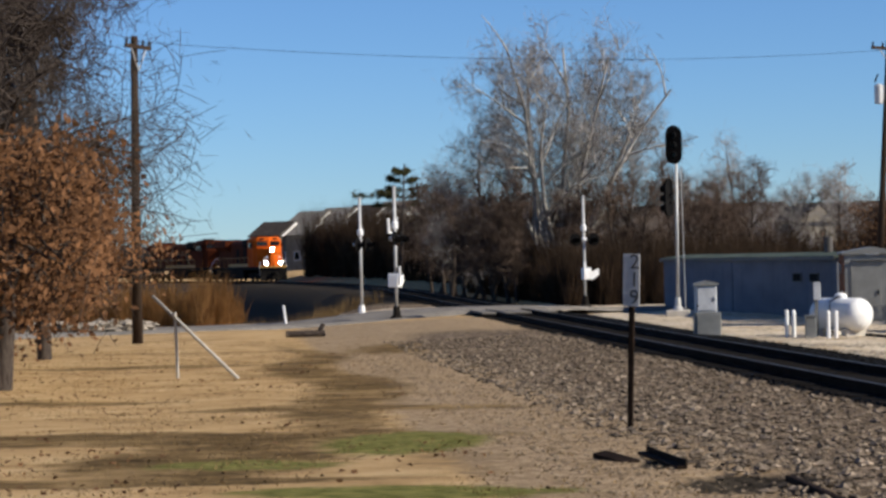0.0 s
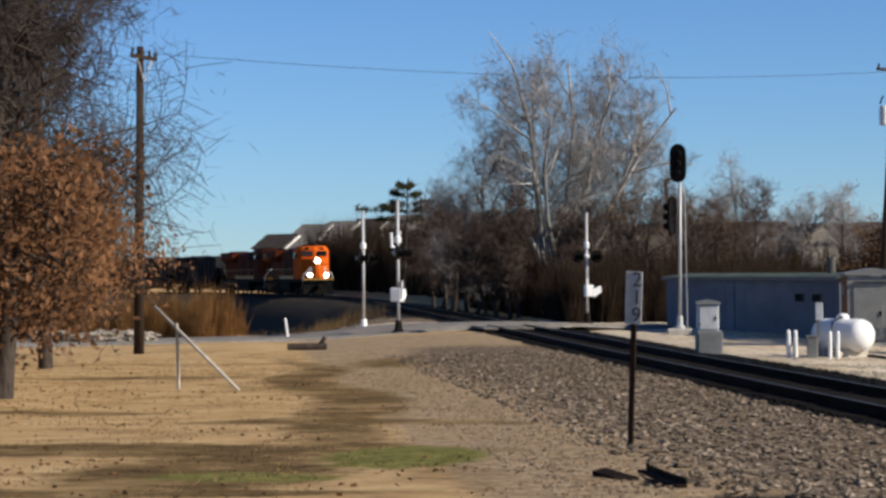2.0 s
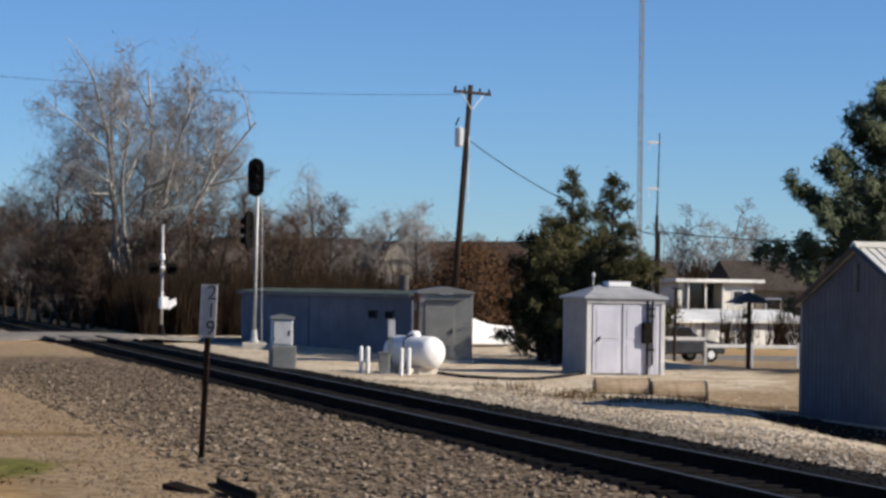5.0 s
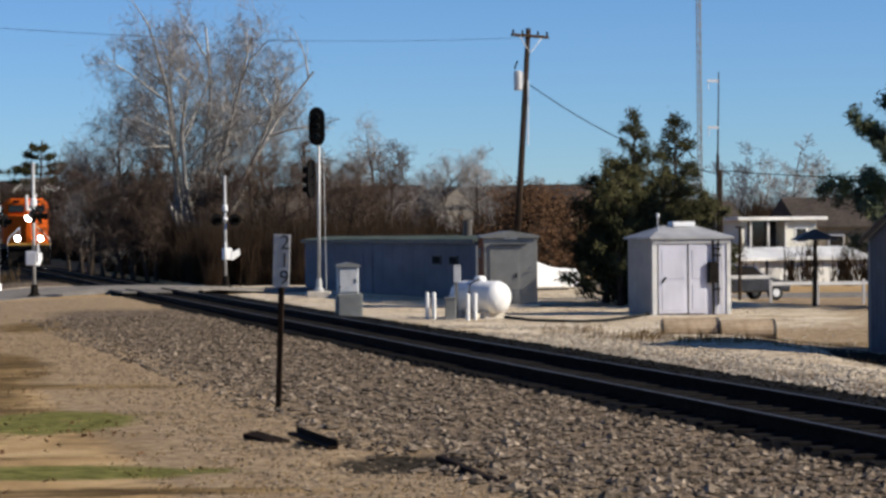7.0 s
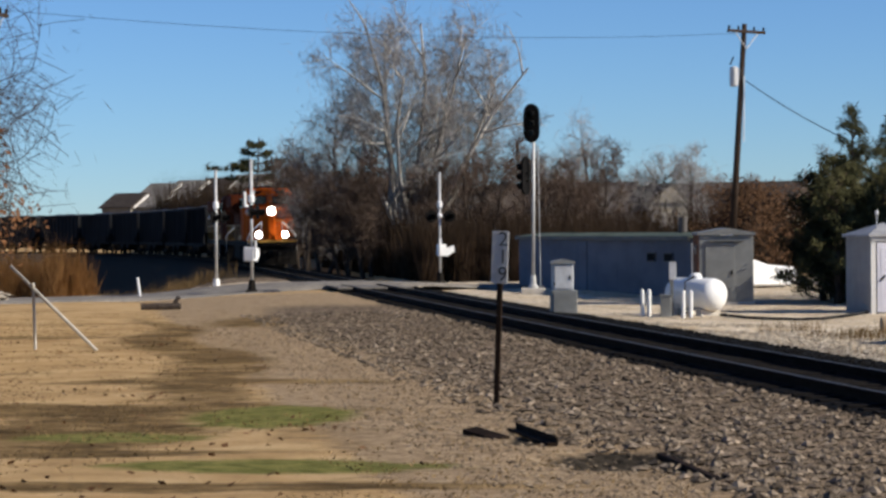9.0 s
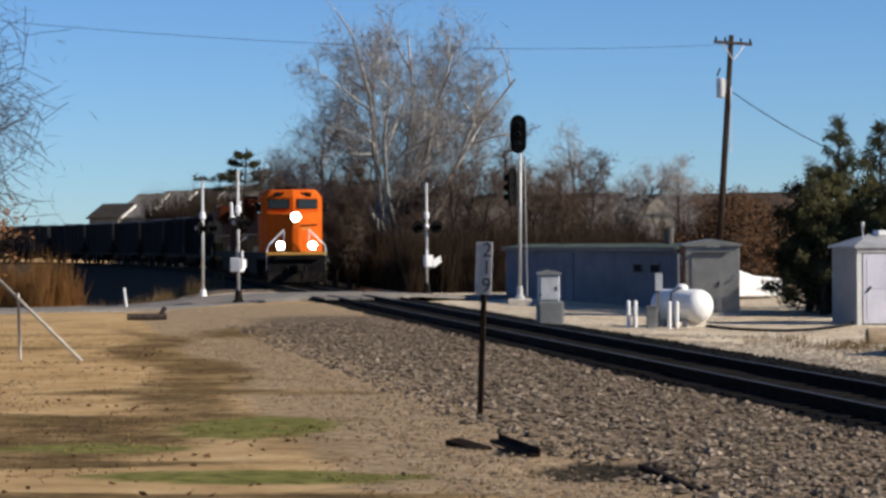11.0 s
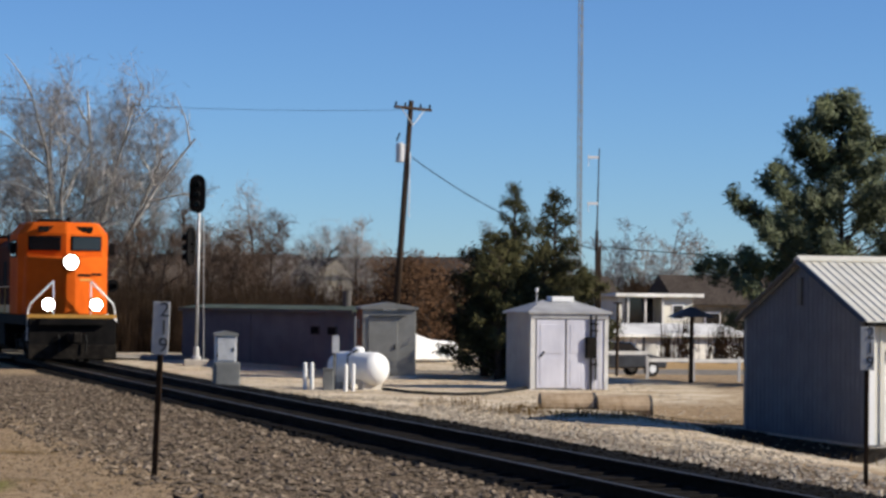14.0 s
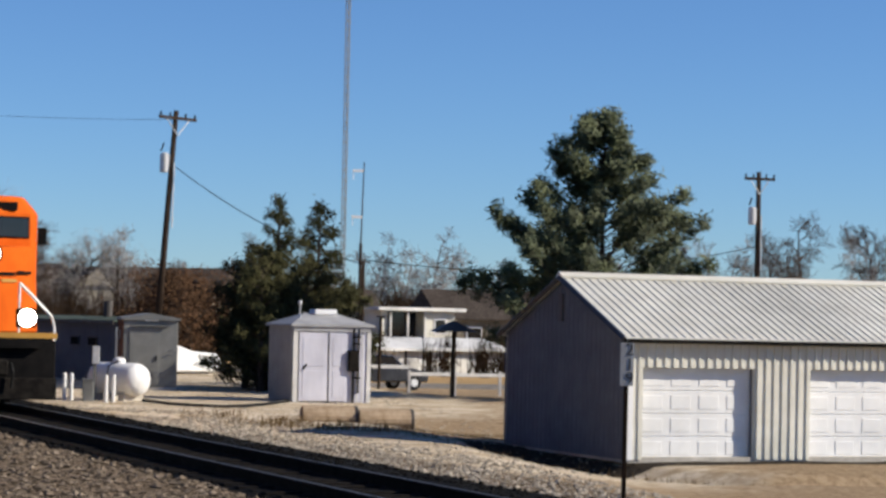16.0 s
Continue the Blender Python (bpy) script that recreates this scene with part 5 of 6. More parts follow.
wire("overhead_wire", (-18.05, 74, 9.2), (8.0, 105, 10.7), 0.5, 0.008, "thin overhead wire between the poles")
wire("overhead_wire", (8.0, 105, 8.6), (15.7, 100, 4.4), 0.5, 0.022, "sagging service cable to the slim pole")
wire("overhead_wire", (15.7, 100, 4.6), (36.6, 110, 6.0), 0.8, 0.022, "sagging cable behind the garage")


def lattice_tower():
    ob = thing("radio_tower", at_ground(22.3, 150), "slender grey lattice radio tower", "radio tower")
    H, w = 42.0, 0.15
    legs = [(w * math.cos(a), w * math.sin(a)) for a in (0.5, 2.6, 4.7)]
    for a, b in legs:
        part("leg", Form().tube((a, b, 0), (a, b, H), 0.035, n=6), BUNGALOW, ob)
    f = Form()
    k, z = 0, 0.0
    while z < H - 0.6:
        for i in range(3):
            a, b = legs[i], legs[(i + 1) % 3]
            f.tube((*a, z), (*b, z + 0.6), 0.012, n=4, caps=False)
        z += 0.6
    part("bracing", f, BUNGALOW, ob, "zigzag bracing")


lattice_tower()


def antenna_mast():
    ob = thing("antenna_mast", at_ground(20.6, 132), "thin antenna mast with two short white arms", "antenna")
    part("pole", Form().tube((0, 0, 0), (0, 0, 7.2), 0.1, 0.09, 10).tube((0, 0, 7.2), (0.1, 0, 11.8), 0.045, 0.03, 8), POLE, ob)
    for z in (8.7, 11.3):
        part("arm", Form().box((-0.25, 0, z), (0.6, 0.12, 0.14)), WHITE, ob, "white antenna arm")
        part("whip", Form().tube((-0.5, 0, z - 0.5), (-0.5, 0, z + 0.1), 0.02), WHITE, ob)


antenna_mast()


# ---- houses and yards beyond ----
def house(x, y, w, d, h, rise, turn, wall, roof, label, z=None, windows=2, gable_front=False, chimney=False, side_gable=False):
    zz = ground_z(x, y) - 0.05 if z is None else z
    ob = thing("house", Matrix.Translation((x, y, zz)) @ Matrix.Rotation(turn, 4, "Z"), label, "house")
    part("wall", Form().box((0, 0, h / 2), (w, d, h)), wall, ob)
    o = 0.35
    if gable_front:
        part("roof", Form().prism([(-w / 2 - o, h - 0.08), (-w / 2 - o, h - 0.2), (w / 2 + o, h - 0.2), (w / 2 + o, h - 0.08), (0, h + rise)], -d / 2 - o, d / 2 + o), roof, ob)
        part("gable", Form().prism([(-w / 2, h - 0.19), (w / 2, h - 0.19), (0, h + rise - 0.2)], -d / 2 - o - 0.04, -d / 2 - o - 0.005), wall, ob)
    else:
        part("roof", Form().prism([(-d / 2 - o, h - 0.08), (-d / 2 - o, h - 0.2), (d / 2 + o, h - 0.2), (d / 2 + o, h - 0.08), (0, h + rise)], -w / 2 - o, w / 2 + o), roof, ob, m=Matrix.Rotation(radians(90), 4, "Z"))
    if side_gable:
        part("gable", Form().prism([(-d / 2, h - 0.19), (d / 2, h - 0.19), (0, h + rise - 0.2)], -w / 2 - o - 0.05, -w / 2 - o - 0.005), OFFWHITE, ob, "white gable end", m=Matrix.Rotation(radians(90), 4, "Z"))
    for k in range(windows):
        wx = (k + 0.5) / windows * w - w / 2
        for lev in range(max(1, int(h // 2.6))):
            win = part("window", Form().box((wx, -d / 2 - 0.02, 1.5 + 2.6 * lev), (1.1, 0.08, 1.2)), WHITE, ob, "white framed window")
            part("pane", Form().box((wx, -d / 2 - 0.07, 1.5 + 2.6 * lev), (0.9, 0.03, 1.0)), GLASS, win)
    part("door", Form().box((w * 0.28, -d / 2 - 0.02, 1.0), (0.95, 0.08, 2.0)), TRIM, ob)
    if chimney:
        part("chimney", Form().box((w * 0.2, 0, h + rise * 0.7), (0.7, 0.7, 1.6)), BRICKWALL, ob)
    return ob


for k, (x, y, ridge) in enumerate(((-61.6, 322, 7.6), (-58.0, 321, 7.6), (-54.2, 320, 7.65), (-49.8, 319, 7.8), (-60.6, 345, 9.4), (-56.4, 344, 9.8), (-52.0, 343, 10.1), (-47.4, 342, 10.5))):
    x += 2.9
    foot = ground_z(x, y) - 0.1
    house(x, y, 5.2, 6.2, ridge - 1.9 - foot, 1.9, -0.55, TANWALL, TANROOF if k % 3 else SHINGLE, "two-storey row house with a sunlit white gable end", z=foot, windows=2, side_gable=True)
house(7.6, 200, 3.3, 8, 4.8, 1.3, 0.3, TANWALL, SHINGLE, "tan gabled house behind bare trees", z=-0.3, gable_front=True)
for x, y, w in ((0.0, 206, 13.5), (14.5, 210, 14.0)):
    far = house(x, y, w, 11, 3.7, 2.7, -0.42, TANWALL, SHINGLE, "long house with a broad brown shingle roof", z=-0.2, windows=3)
    part("barge_board", Form().tube((-w / 2 - 0.4, -5.9, 3.62), (-w / 2 - 0.4, 0, 6.42), 0.16, n=4), OFFWHITE, far, "pale barge board")
house(24.0, 178, 9, 8, 3.1, 1.7, 0.1, BRICKWALL, SHINGLE, "brown brick house with dark roof", z=-0.5)
house(34.0, 160, 9, 8, 2.7, 1.9, 0.1, TANWALL, SHINGLE, "house with a steep dark shingle roof", z=-0.4, chimney=False)
house(46, 190, 14, 9, 3.0, 1.8, 0, TANWALL, SHINGLE, "far tan house with a brown roof", z=-0.4)
house(-8.5, 185, 9, 8, 3.4, 2.4, 0.4, TANWALL, SHINGLE, "tan house half hidden behind the scrub", z=-0.3)


def balcony_house():
    """A cream flat-roofed house with a deep balcony under its roof edge."""
    ob = thing("house", Matrix.Translation((25.6, 146, -1.2)) @ Matrix.Rotation(0.38, 4, "Z"), "cream flat-roofed house with an open balcony", "house")
    part("wall", Form().box((0, 1.6, 1.9), (5.4, 4.6, 3.8)).box((-2.45, -1.2, 1.9), (0.5, 1.1, 3.8)).box((1.6, -1.2, 1.9), (2.2, 1.1, 3.8)), CREAM, ob, "cream painted wall")
    part("roof", Form().box((0, 1.0, 3.92), (6.4, 6.6, 0.22)), OFFWHITE, ob, "flat white roof slab", 0.02)
    part("balcony", Form().box((-0.85, -1.3, 2.05), (2.75, 1.3, 0.16)), TRIM, ob, "dark balcony floor")
    part("balcony_opening", Form().box((-0.85, -0.72, 2.95), (2.6, 0.06, 1.6)), GLASS, ob, "dark glazed balcony front")
    for k in range(3):
        part("balcony_post", Form().box((-2.1 + 1.25 * k, -1.9, 2.95), (0.12, 0.12, 1.7)), OFFWHITE, ob)
    win = part("window", Form().box((1.6, -1.77, 2.9), (0.9, 0.06, 1.0)), WHITE, ob, "white framed window")
    part("pane", Form().box((1.6, -1.81, 2.9), (0.7, 0.03, 0.8)), GLASS, win)


balcony_house()


def carport():
    """A long white open-fronted yard building with a low sloping roof."""
    ob = thing("carport", Matrix.Translation((24.6, 128, -1.25)) @ Matrix.Rotation(0.42, 4, "Z"), "long low white yard building with a pale sloping roof", "carport")
    w, d, h = 8.4, 5.0, 1.7
    part("wall", Form().box((0, d / 2, h / 2), (w, d, h)), WHITE, ob, "white painted wall")
    part("roof", Form().prism([(-0.5, h - 0.06), (d + 0.3, h - 0.06), (d + 0.3, h + 0.08), (d / 2, h + 0.65), (-0.5, h + 0.08)], -w / 2 - 0.3, w / 2 + 0.3), OFFWHITE, ob, "weathered pale metal roof", m=Matrix.Rotation(radians(90), 4, "Z"))
    for k in range(6):
        part("post", Form().box((-w / 2 + 0.15 + k * (w - 0.3) / 5, -0.05, h / 2), (0.14, 0.1, h)), TRIM, ob)
    for x in (-2.2, 1.1):
        dr = part("door", Form().box((x, -0.03, 0.95), (1.3, 0.06, 1.8)), OFFWHITE, ob, "pale sliding door")
        part("rail", Form().box((x, -0.07, 1.7), (1.3, 0.03, 0.08)), TRIM, dr)


carport()


def post_canopy(x, y, h):
    """A small dark peaked canopy on one post."""
    ob = thing("canopy", at_ground(x, y), "small dark peaked canopy on a wooden post", "canopy")
    part("post", Form().tube((0, 0, 0), (0.03, 0, h), 0.08, 0.07, 8), POLE, ob)
    part("roof", Form().add([(-0.7, -0.6, h - 0.1), (0.7, -0.6, h - 0.1), (0.7, 0.6, h - 0.1), (-0.7, 0.6, h - 0.1), (0, 0, h + 0.28)], [(0, 1, 4), (1, 2, 4), (2, 3, 4), (3, 0, 4), (3, 2, 1, 0)]), TRIM, ob, "dark shingled cap")


post_canopy(14.9, 76, 2.25)


def parked_trailer():
    ob = thing("white_trailer", at_ground(7.75, 97.0, 0.5) @ Matrix.Scale(0.95, 4), "low white boat under a cover behind the hut", "boat")
    part("hull", Form().prism([(-1.0, 0.35), (-0.7, 0.1), (1.3, 0.1), (1.7, 0.5), (1.5, 0.9), (0.2, 1.0), (-0.9, 1.35)], -0.7, 0.7), WHITE, ob, "", 0.08)
    part("skid", Form().box((0.2, 0, 0.06), (2.0, 0.9, 0.14)), DIRTY, ob)


parked_trailer()


def parked_car(x, y, turn):
    ob = thing("parked_car", at_ground(x, y, turn), "small dark parked car beyond the shed", "car")
    part("body", Form().prism([(-2.1, 0.35), (2.1, 0.35), (2.15, 0.75), (1.2, 0.95), (-2.1, 0.95)], -0.85, 0.85), CAR, ob, "", 0.06)
    part("cabin", Form().prism([(-1.7, 0.95), (1.0, 0.95), (0.4, 1.45), (-1.3, 1.45)], -0.75, 0.75), GLASS, ob, "", 0.06)
    for wx in (-1.3, 1.35):
        for wy in (-0.8, 0.8):
            w = part("wheel", Form().tube((wx, wy - 0.1, 0.32), (wx, wy + 0.1, 0.32), 0.32, n=16), RUBBER, ob)
            part("hub", Form().tube((wx, wy - 0.12, 0.32), (wx, wy + 0.12, 0.32), 0.17, n=10), GALV, w)


parked_car(16.0, 98, 0.4)


def yard_fence():
    ob = thing("yard_fence", at_ground(0, 0), "white rail fence beyond the shed", "fence")
    m0 = ob.matrix_basis.inverted()
    for k in range(6):
        x, y = 14.5 + 1.9 * k, 92 + 0.3 * k
        part("post", Form().box((0, 0, 0.5), (0.1, 0.1, 1.0)), OFFWHITE, ob, m=m0 @ at_ground(x, y))
        if k < 5:
            part("rail", Form().box((0.95, 0, 0.85), (1.9, 0.04, 0.14)), OFFWHITE, ob, m=m0 @ at_ground(x, y, 0.15))


yard_fence()
for px, py, h in ((13.8, 84, 2.6),):
    ob = thing("fence_post", at_ground(px, py), "dark wooden post standing in the yard", "post")
    part("post", Form().tube((0, 0, 0), (0.03, 0, h), 0.06, 0.05, 8), POLE, ob)
    part("cap", Form().box((0.03, 0, h + 0.02), (0.3, 0.16, 0.06)), POLE, ob)


# ---- small things on the lawn ----
def leaning_pole():
    ob = thing("leaning_pole", at_ground(-9.0, 44.5), "long pale pole leaning on a short stake", "pole")
    part("pole", Form().tube((0.02, 0, 0.02), (-1.75, 0.6, 1.62), 0.035, 0.035, 8), CONCRETE, ob, "weathered pale timber", smooth=True)
    part("stake", Form().tube((-1.25, 0.45, -0.1), (-1.28, 0.43, 1.3), 0.03, 0.03, 6), CONCRETE, ob)


leaning_pole()


def scrap(x, y, turn, label, kind):
    ob = thing("scrap_metal", at_ground(x, y, turn), label, "scrap")
    if kind == 0:
        part("channel", Form().box((0, 0, 0.06), (1.7, 0.09, 0.03)).box((0, 0.05, 0.09), (1.7, 0.015, 0.08)), RUST, ob, "", 0.004)
        part("plate", Form().box((-0.55, -0.16, 0.02), (0.6, 0.16, 0.05), pose(0, 0, 0, 8, 5, 20)), RUST, ob)
    else:
        part("slab", Form().box((0, 0, 0.02), (0.5, 0.3, 0.07), pose(0, 0, 0, 5, -7, 0)), RUST, ob, "", 0.01)
        part("bar", Form().box((0.45, -0.1, 0.02), (0.7, 0.06, 0.04), pose(0, 0, 0, 0, 0, -18)), RUST, ob)


scrap(-0.5, 22.5, -1.33, "rusty bent channel half buried in gravel", 0)
scrap(0.3, 20.35, -0.4, "rusty tie plate lying in a hollow", 1)
ob = thing("iron_bar", at_ground(0.82, 18.8, -1.4), "rusty iron bar lying in the gravel", "scrap")
part("bar", Form().box((0, 0, 0.05), (2.4, 0.07, 0.06)), RUST, ob, "", 0.008)
part("spike", Form().box((0.9, 0.05, 0.09), (0.16, 0.03, 0.03)), RUST, ob)
hose = thing("hose", at_ground(4.3, 67.0), "black hose lying across the gravel yard", "hose")
run = [(4.3, 67.2), (4.9, 65.4), (5.8, 64.6), (6.9, 65.0), (7.9, 66.6), (8.6, 68.6)]
pts = []
for (ax, ay), (bx, by) in zip(run, run[1:]):
    for k in range(6):
        x, y = ax + (bx - ax) * k / 6, ay + (by - ay) * k / 6
        pts.append(Vector((x - 4.3, y - 67.0, ground_z(x, y) + 0.05 - hose.matrix_basis.translation.z)))
part("tube", Form().path(pts, 0.045, 6), RUBBER, hose)
part("nozzle", Form().tube(pts[-1], pts[-1] + Vector((0.1, 0.2, 0)), 0.06, 0.04), DIRTY, hose)
ob = thing("dead_log", at_ground(-13.3, 77.5, 0.1), "dark log lying beside the road", "log")
part("log", Form().tube((-0.7, 0, 0.12), (0.6, 0.1, 0.14), 0.13, 0.11, 10), BARK, ob)
part("stub", Form().tube((0.4, 0.1, 0.2), (0.55, 0.05, 0.45), 0.09, 0.07, 8), BARK, ob)
ob = thing("marker_post", at_ground(-16.6, 92), "short white marker post by the bank", "marker post")
part("post", Form().tube((0, 0, 0), (-0.1, 0, 0.8), 0.05, n=8), WHITE, ob)
part("cap", Form().lathe([(0.055, 0.8), (0.03, 0.84)], pose(-0.1, 0, 0), 8), WHITE, ob)


# ---- the train ----
def wheelset(parent, y, r=0.5):
    f = Form()
    for sx in (-0.755, 0.755):
        s = 1 if sx > 0 else -1
        f.lathe([(0.15, -0.09), (r + 0.025, -0.07), (r + 0.025, -0.05), (r, -0.03), (r, 0.07), (0.3, 0.06), (0.16, 0.1)], pose(sx, 0, 0, 0, 90 * s, 0), 20)
    f.tube((-0.9, 0, 0), (0.9, 0, 0), 0.09, n=8)
    return part("wheelset", f, DIRTY, parent, "steel wheels on an axle", m=pose(0, y, r))


def bogie(parent, y, axles, wheelbase, r):
    f = Form()
    half = wheelbase / 2
    for sx in (-1.0, 1.0):
        f.box((sx, 0, r + 0.08), (0.16, wheelbase + 0.9, 0.28)).box((sx, 0, r + 0.32), (0.2, wheelbase * 0.5, 0.22))
        for a in axles:
            f.box((sx * 1.06, a, r), (0.16, 0.36, 0.36))
            f.tube((sx * 1.1, a + 0.3, r + 0.1), (sx * 1.1, a + 0.3, r + 0.42), 0.08, n=8)
    f.box((0, 0, r + 0.15), (1.9, 0.5, 0.3))
    b = part("truck", f, DIRTY, parent, "grimy steel truck frame", 0.02, m=pose(0, y, 0))
    return [wheelset(parent, y + a, r) for a in axles]


def locomotive(label):
    ob = thing("locomotive", pose(0, 0, 0), label, "locomotive", "train")
    L = 22.4
    F = -L / 2
    part("underframe", Form().box((0, 0, 1.42), (2.95, L - 1.2, 0.34)), BLACK, ob, "black frame", 0.02)
    part("fuel_tank", Form().prism([(-1.35, 0.45), (-1.0, 0.28), (1.0, 0.28), (1.35, 0.45), (1.4, 1.26), (-1.4, 1.26)], -3.1, 3.1), BLACK, ob, "", 0.04)
    sets = bogie(ob, -6.9, (-2.05, 0, 2.05), 4.1, 0.5) + bogie(ob, 6.9, (-2.05, 0, 2.05), 4.1, 0.5)
    # pilot, plough and steps
    p = part("pilot", Form().box((0, F + 0.35, 0.95), (2.9, 0.24, 1.0)), BLACK, ob, "black pilot sheet", 0.03)
    part("plough", Form().prism([(-1.45, 0.14), (1.45, 0.14), (1.45, 0.62), (-1.45, 0.62)], F + 0.08, F + 0.24), DIRTY, p, "", 0.02)
    part("coupler", Form().box((0, F - 0.12, 0.86), (0.36, 0.75, 0.3)).box((0.08, F - 0.48, 0.86), (0.3, 0.2, 0.36)), DIRTY, p, "", 0.04)
    for sx in (-1, 1):
        for k in range(4):
            part("step", Form().box((sx * 1.3, F + 0.62, 0.3 + 0.32 * k), (0.34, 0.5, 0.05)), DIRTY, p)
        part("air_hose", Form().path([(sx * 0.45, F + 0.2, 0.95), (sx * 0.45, F - 0.02, 0.75), (sx * 0.42, F - 0.02, 0.4)], 0.03), RUBBER, p)
    part("deck_edge", Form().box((0, F + 0.27, 1.56), (2.95, 0.1, 0.12)), YELLOW, ob, "pale yellow deck edge")
    part("anticlimber", Form().box((0, F + 0.18, 1.38), (2.2, 0.26, 0.2)), BLACK, ob)
    # nose: wedge of two faces meeting on the centre line
    plan = [(-1.42, F + 2.7), (-1.36, F + 1.75), (-0.16, F + 0.72), (0.16, F + 0.72), (1.36, F + 1.75), (1.42, F + 2.7)]
    lo, hi = 1.6, 3.6
    top = [(x * 0.97, y + (0.2 if y < F + 2 else 0), hi - (0.1 if y < F + 1 else 0)) for x, y in plan]
    n = len(plan)
    nose = part("nose", Form().add([(x, y, lo) for x, y in plan] + top, [tuple(range(n)), tuple(range(2 * n - 1, n - 1, -1))] + [(i, (i + 1) % n, (i + 1) % n + n, i + n) for i in range(n)]), ORANGE, ob, "orange wedge nose", 0.05)
    d = Vector((1.2, 1.03, 0)).normalized()
    nrm = Vector((d.y, -d.x, 0))
    for u, z, w in ((0.42, 2.93, 0.62), (1.05, 2.97, 0.5), (0.5, 2.78, 0.55)):
        c = Vector((0.16, F + 0.72, z)) + d * u + nrm * 0.02 + Vector((0, 0.12, 0))
        part("stripe", Form().box((0, 0, 0), (w, 0.02, 0.07)), BLACK if z > 2.8 else YELLOW, nose, "dark lettering stripe", m=Matrix.Translation(c) @ Matrix.Rotation(math.atan2(d.y, d.x), 4, "Z"))
    part("nose_door", Form().box((0, F + 0.76, 2.35), (0.3, 0.04, 1.5)), ORANGE, nose, "", 0.01, m=pose(0, 0, 0))
    lamp = part("headlight", Form().lathe([(0.3, 0), (0.3, 0.16), (0.28, 0.2)], pose(0, F + 0.86, 3.36, 90, 0, 0), 18), BLACK, ob, "lit headlight")
    part("lens", Form().lathe([(0.24, 0.19), (0.22, 0.24), (0.1, 0.27)], pose(0, F + 0.86, 3.36, 90, 0, 0), 18), LAMP, lamp)
    for sx in (-0.79, 0.79):
        dl = part("ditch_light", Form().box((sx, F + 0.36, 1.95), (0.42, 0.26, 0.42)), BLACK, ob, "lit ditch light", 0.03)
        part("lens", Form().lathe([(0.2, 0), (0.19, 0.03), (0.06, 0.06)], pose(sx, F + 0.235, 1.95, 90, 0, 0), 16), LAMP, dl)
    # cab
    cp = [(-1.52, F + 5.3), (-1.52, F + 2.75), (-1.3, F + 2.35), (0, F + 1.95), (1.3, F + 2.35), (1.52, F + 2.75), (1.52, F + 5.3)]
    n = len(cp)
    roofp = [(x * 0.8, y + (0.12 if y < F + 3 else 0), 4.74) for x, y in cp]
    eave = [(x, y, 4.36) for x, y in cp]
    cab = part("cab", Form().add([(x, y, 1.6) for x, y in cp] + eave + roofp, [tuple(range(n)), tuple(range(3 * n - 1, 2 * n - 1, -1))] + [(i + k * n, (i + 1) % n + k * n, (i + 1) % n + (k + 1) * n, i + (k + 1) * n) for i in range(n) for k in (0, 1)]), ORANGE, ob, "orange cab", 0.04)
    for s in (-1, 1):
        a, b = Vector((s * 0.1, F + 1.96, 0)), Vector((s * 1.32, F + 2.37, 0))
        c, dv = (a + b) / 2, (b - a)
        rot = Matrix.Rotation(math.atan2(dv.y, dv.x) if s > 0 else math.atan2(-dv.y, -dv.x), 4, "Z")
        win = part("windscreen", Form().box((0, 0, 0), (1.12, 0.05, 0.5)), BLACK, cab, "dark windscreen", 0.01, m=Matrix.Translation((c.x, c.y - 0.005, 4.02)) @ rot)
        part("pane", Form().box((0, -0.03, 0), (1.02, 0.01, 0.42)), GLASS, win)
        for y, w in ((F + 3.5, 0.7), (F + 4.4, 0.7)):
            sw = part("side_window", Form().box((s * 1.53, y, 3.85), (0.04, w, 0.6)), BLACK, cab)
            part("pane", Form().box((s * 1.555, y, 3.85), (0.01, w - 0.1, 0.5)), GLASS, sw)
        part("mirror", Form().box((s * 1.68, F + 2.95, 3.85), (0.2, 0.06, 0.4)), BLACK, cab)
    for s in (-1, 1):
        part("marker_board", Form().box((s * 0.62, F + 2.2, 4.5), (0.6, 0.1, 0.2)), BLACK, cab, "", 0.01)
    part("horn", Form().tube((0.3, F + 4.2, 4.85), (0.3, F + 3.8, 4.88), 0.03, 0.08, 8).box((0.3, F + 4.3, 4.8), (0.3, 0.2, 0.12)), DIRTY, cab)
    part("air_conditioner", Form().box((-0.3, F + 4.3, 4.82), (0.8, 1.0, 0.16)), BLACK, cab, "", 0.03)
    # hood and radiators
    part("hood", Form().prism([(-0.92, 1.6), (0.92, 1.6), (0.92, 4.1), (0.6, 4.4), (-0.6, 4.4), (-0.92, 4.1)], F + 5.3, L / 2 - 6.5), SHADED_ORANGE, ob, "orange engine hood, darkened for its shaded side", 0.03)
    rad = part("radiator_hood", Form().prism([(-0.95, 1.6), (0.95, 1.6), (0.95, 3.3), (1.5, 3.75), (1.5, 4.5), (-1.5, 4.5), (-1.5, 3.75), (-0.95, 3.3)], L / 2 - 6.5, L / 2 - 0.9), SHADED_ORANGE, ob, "flared radiator hood", 0.03)
    for k in range(3):
        part("fan", Form().lathe([(0.72, 4.5), (0.72, 4.62), (0.6, 4.64)], pose(0, L / 2 - 1.9 - 1.6 * k, 0), 18), BLACK, rad)
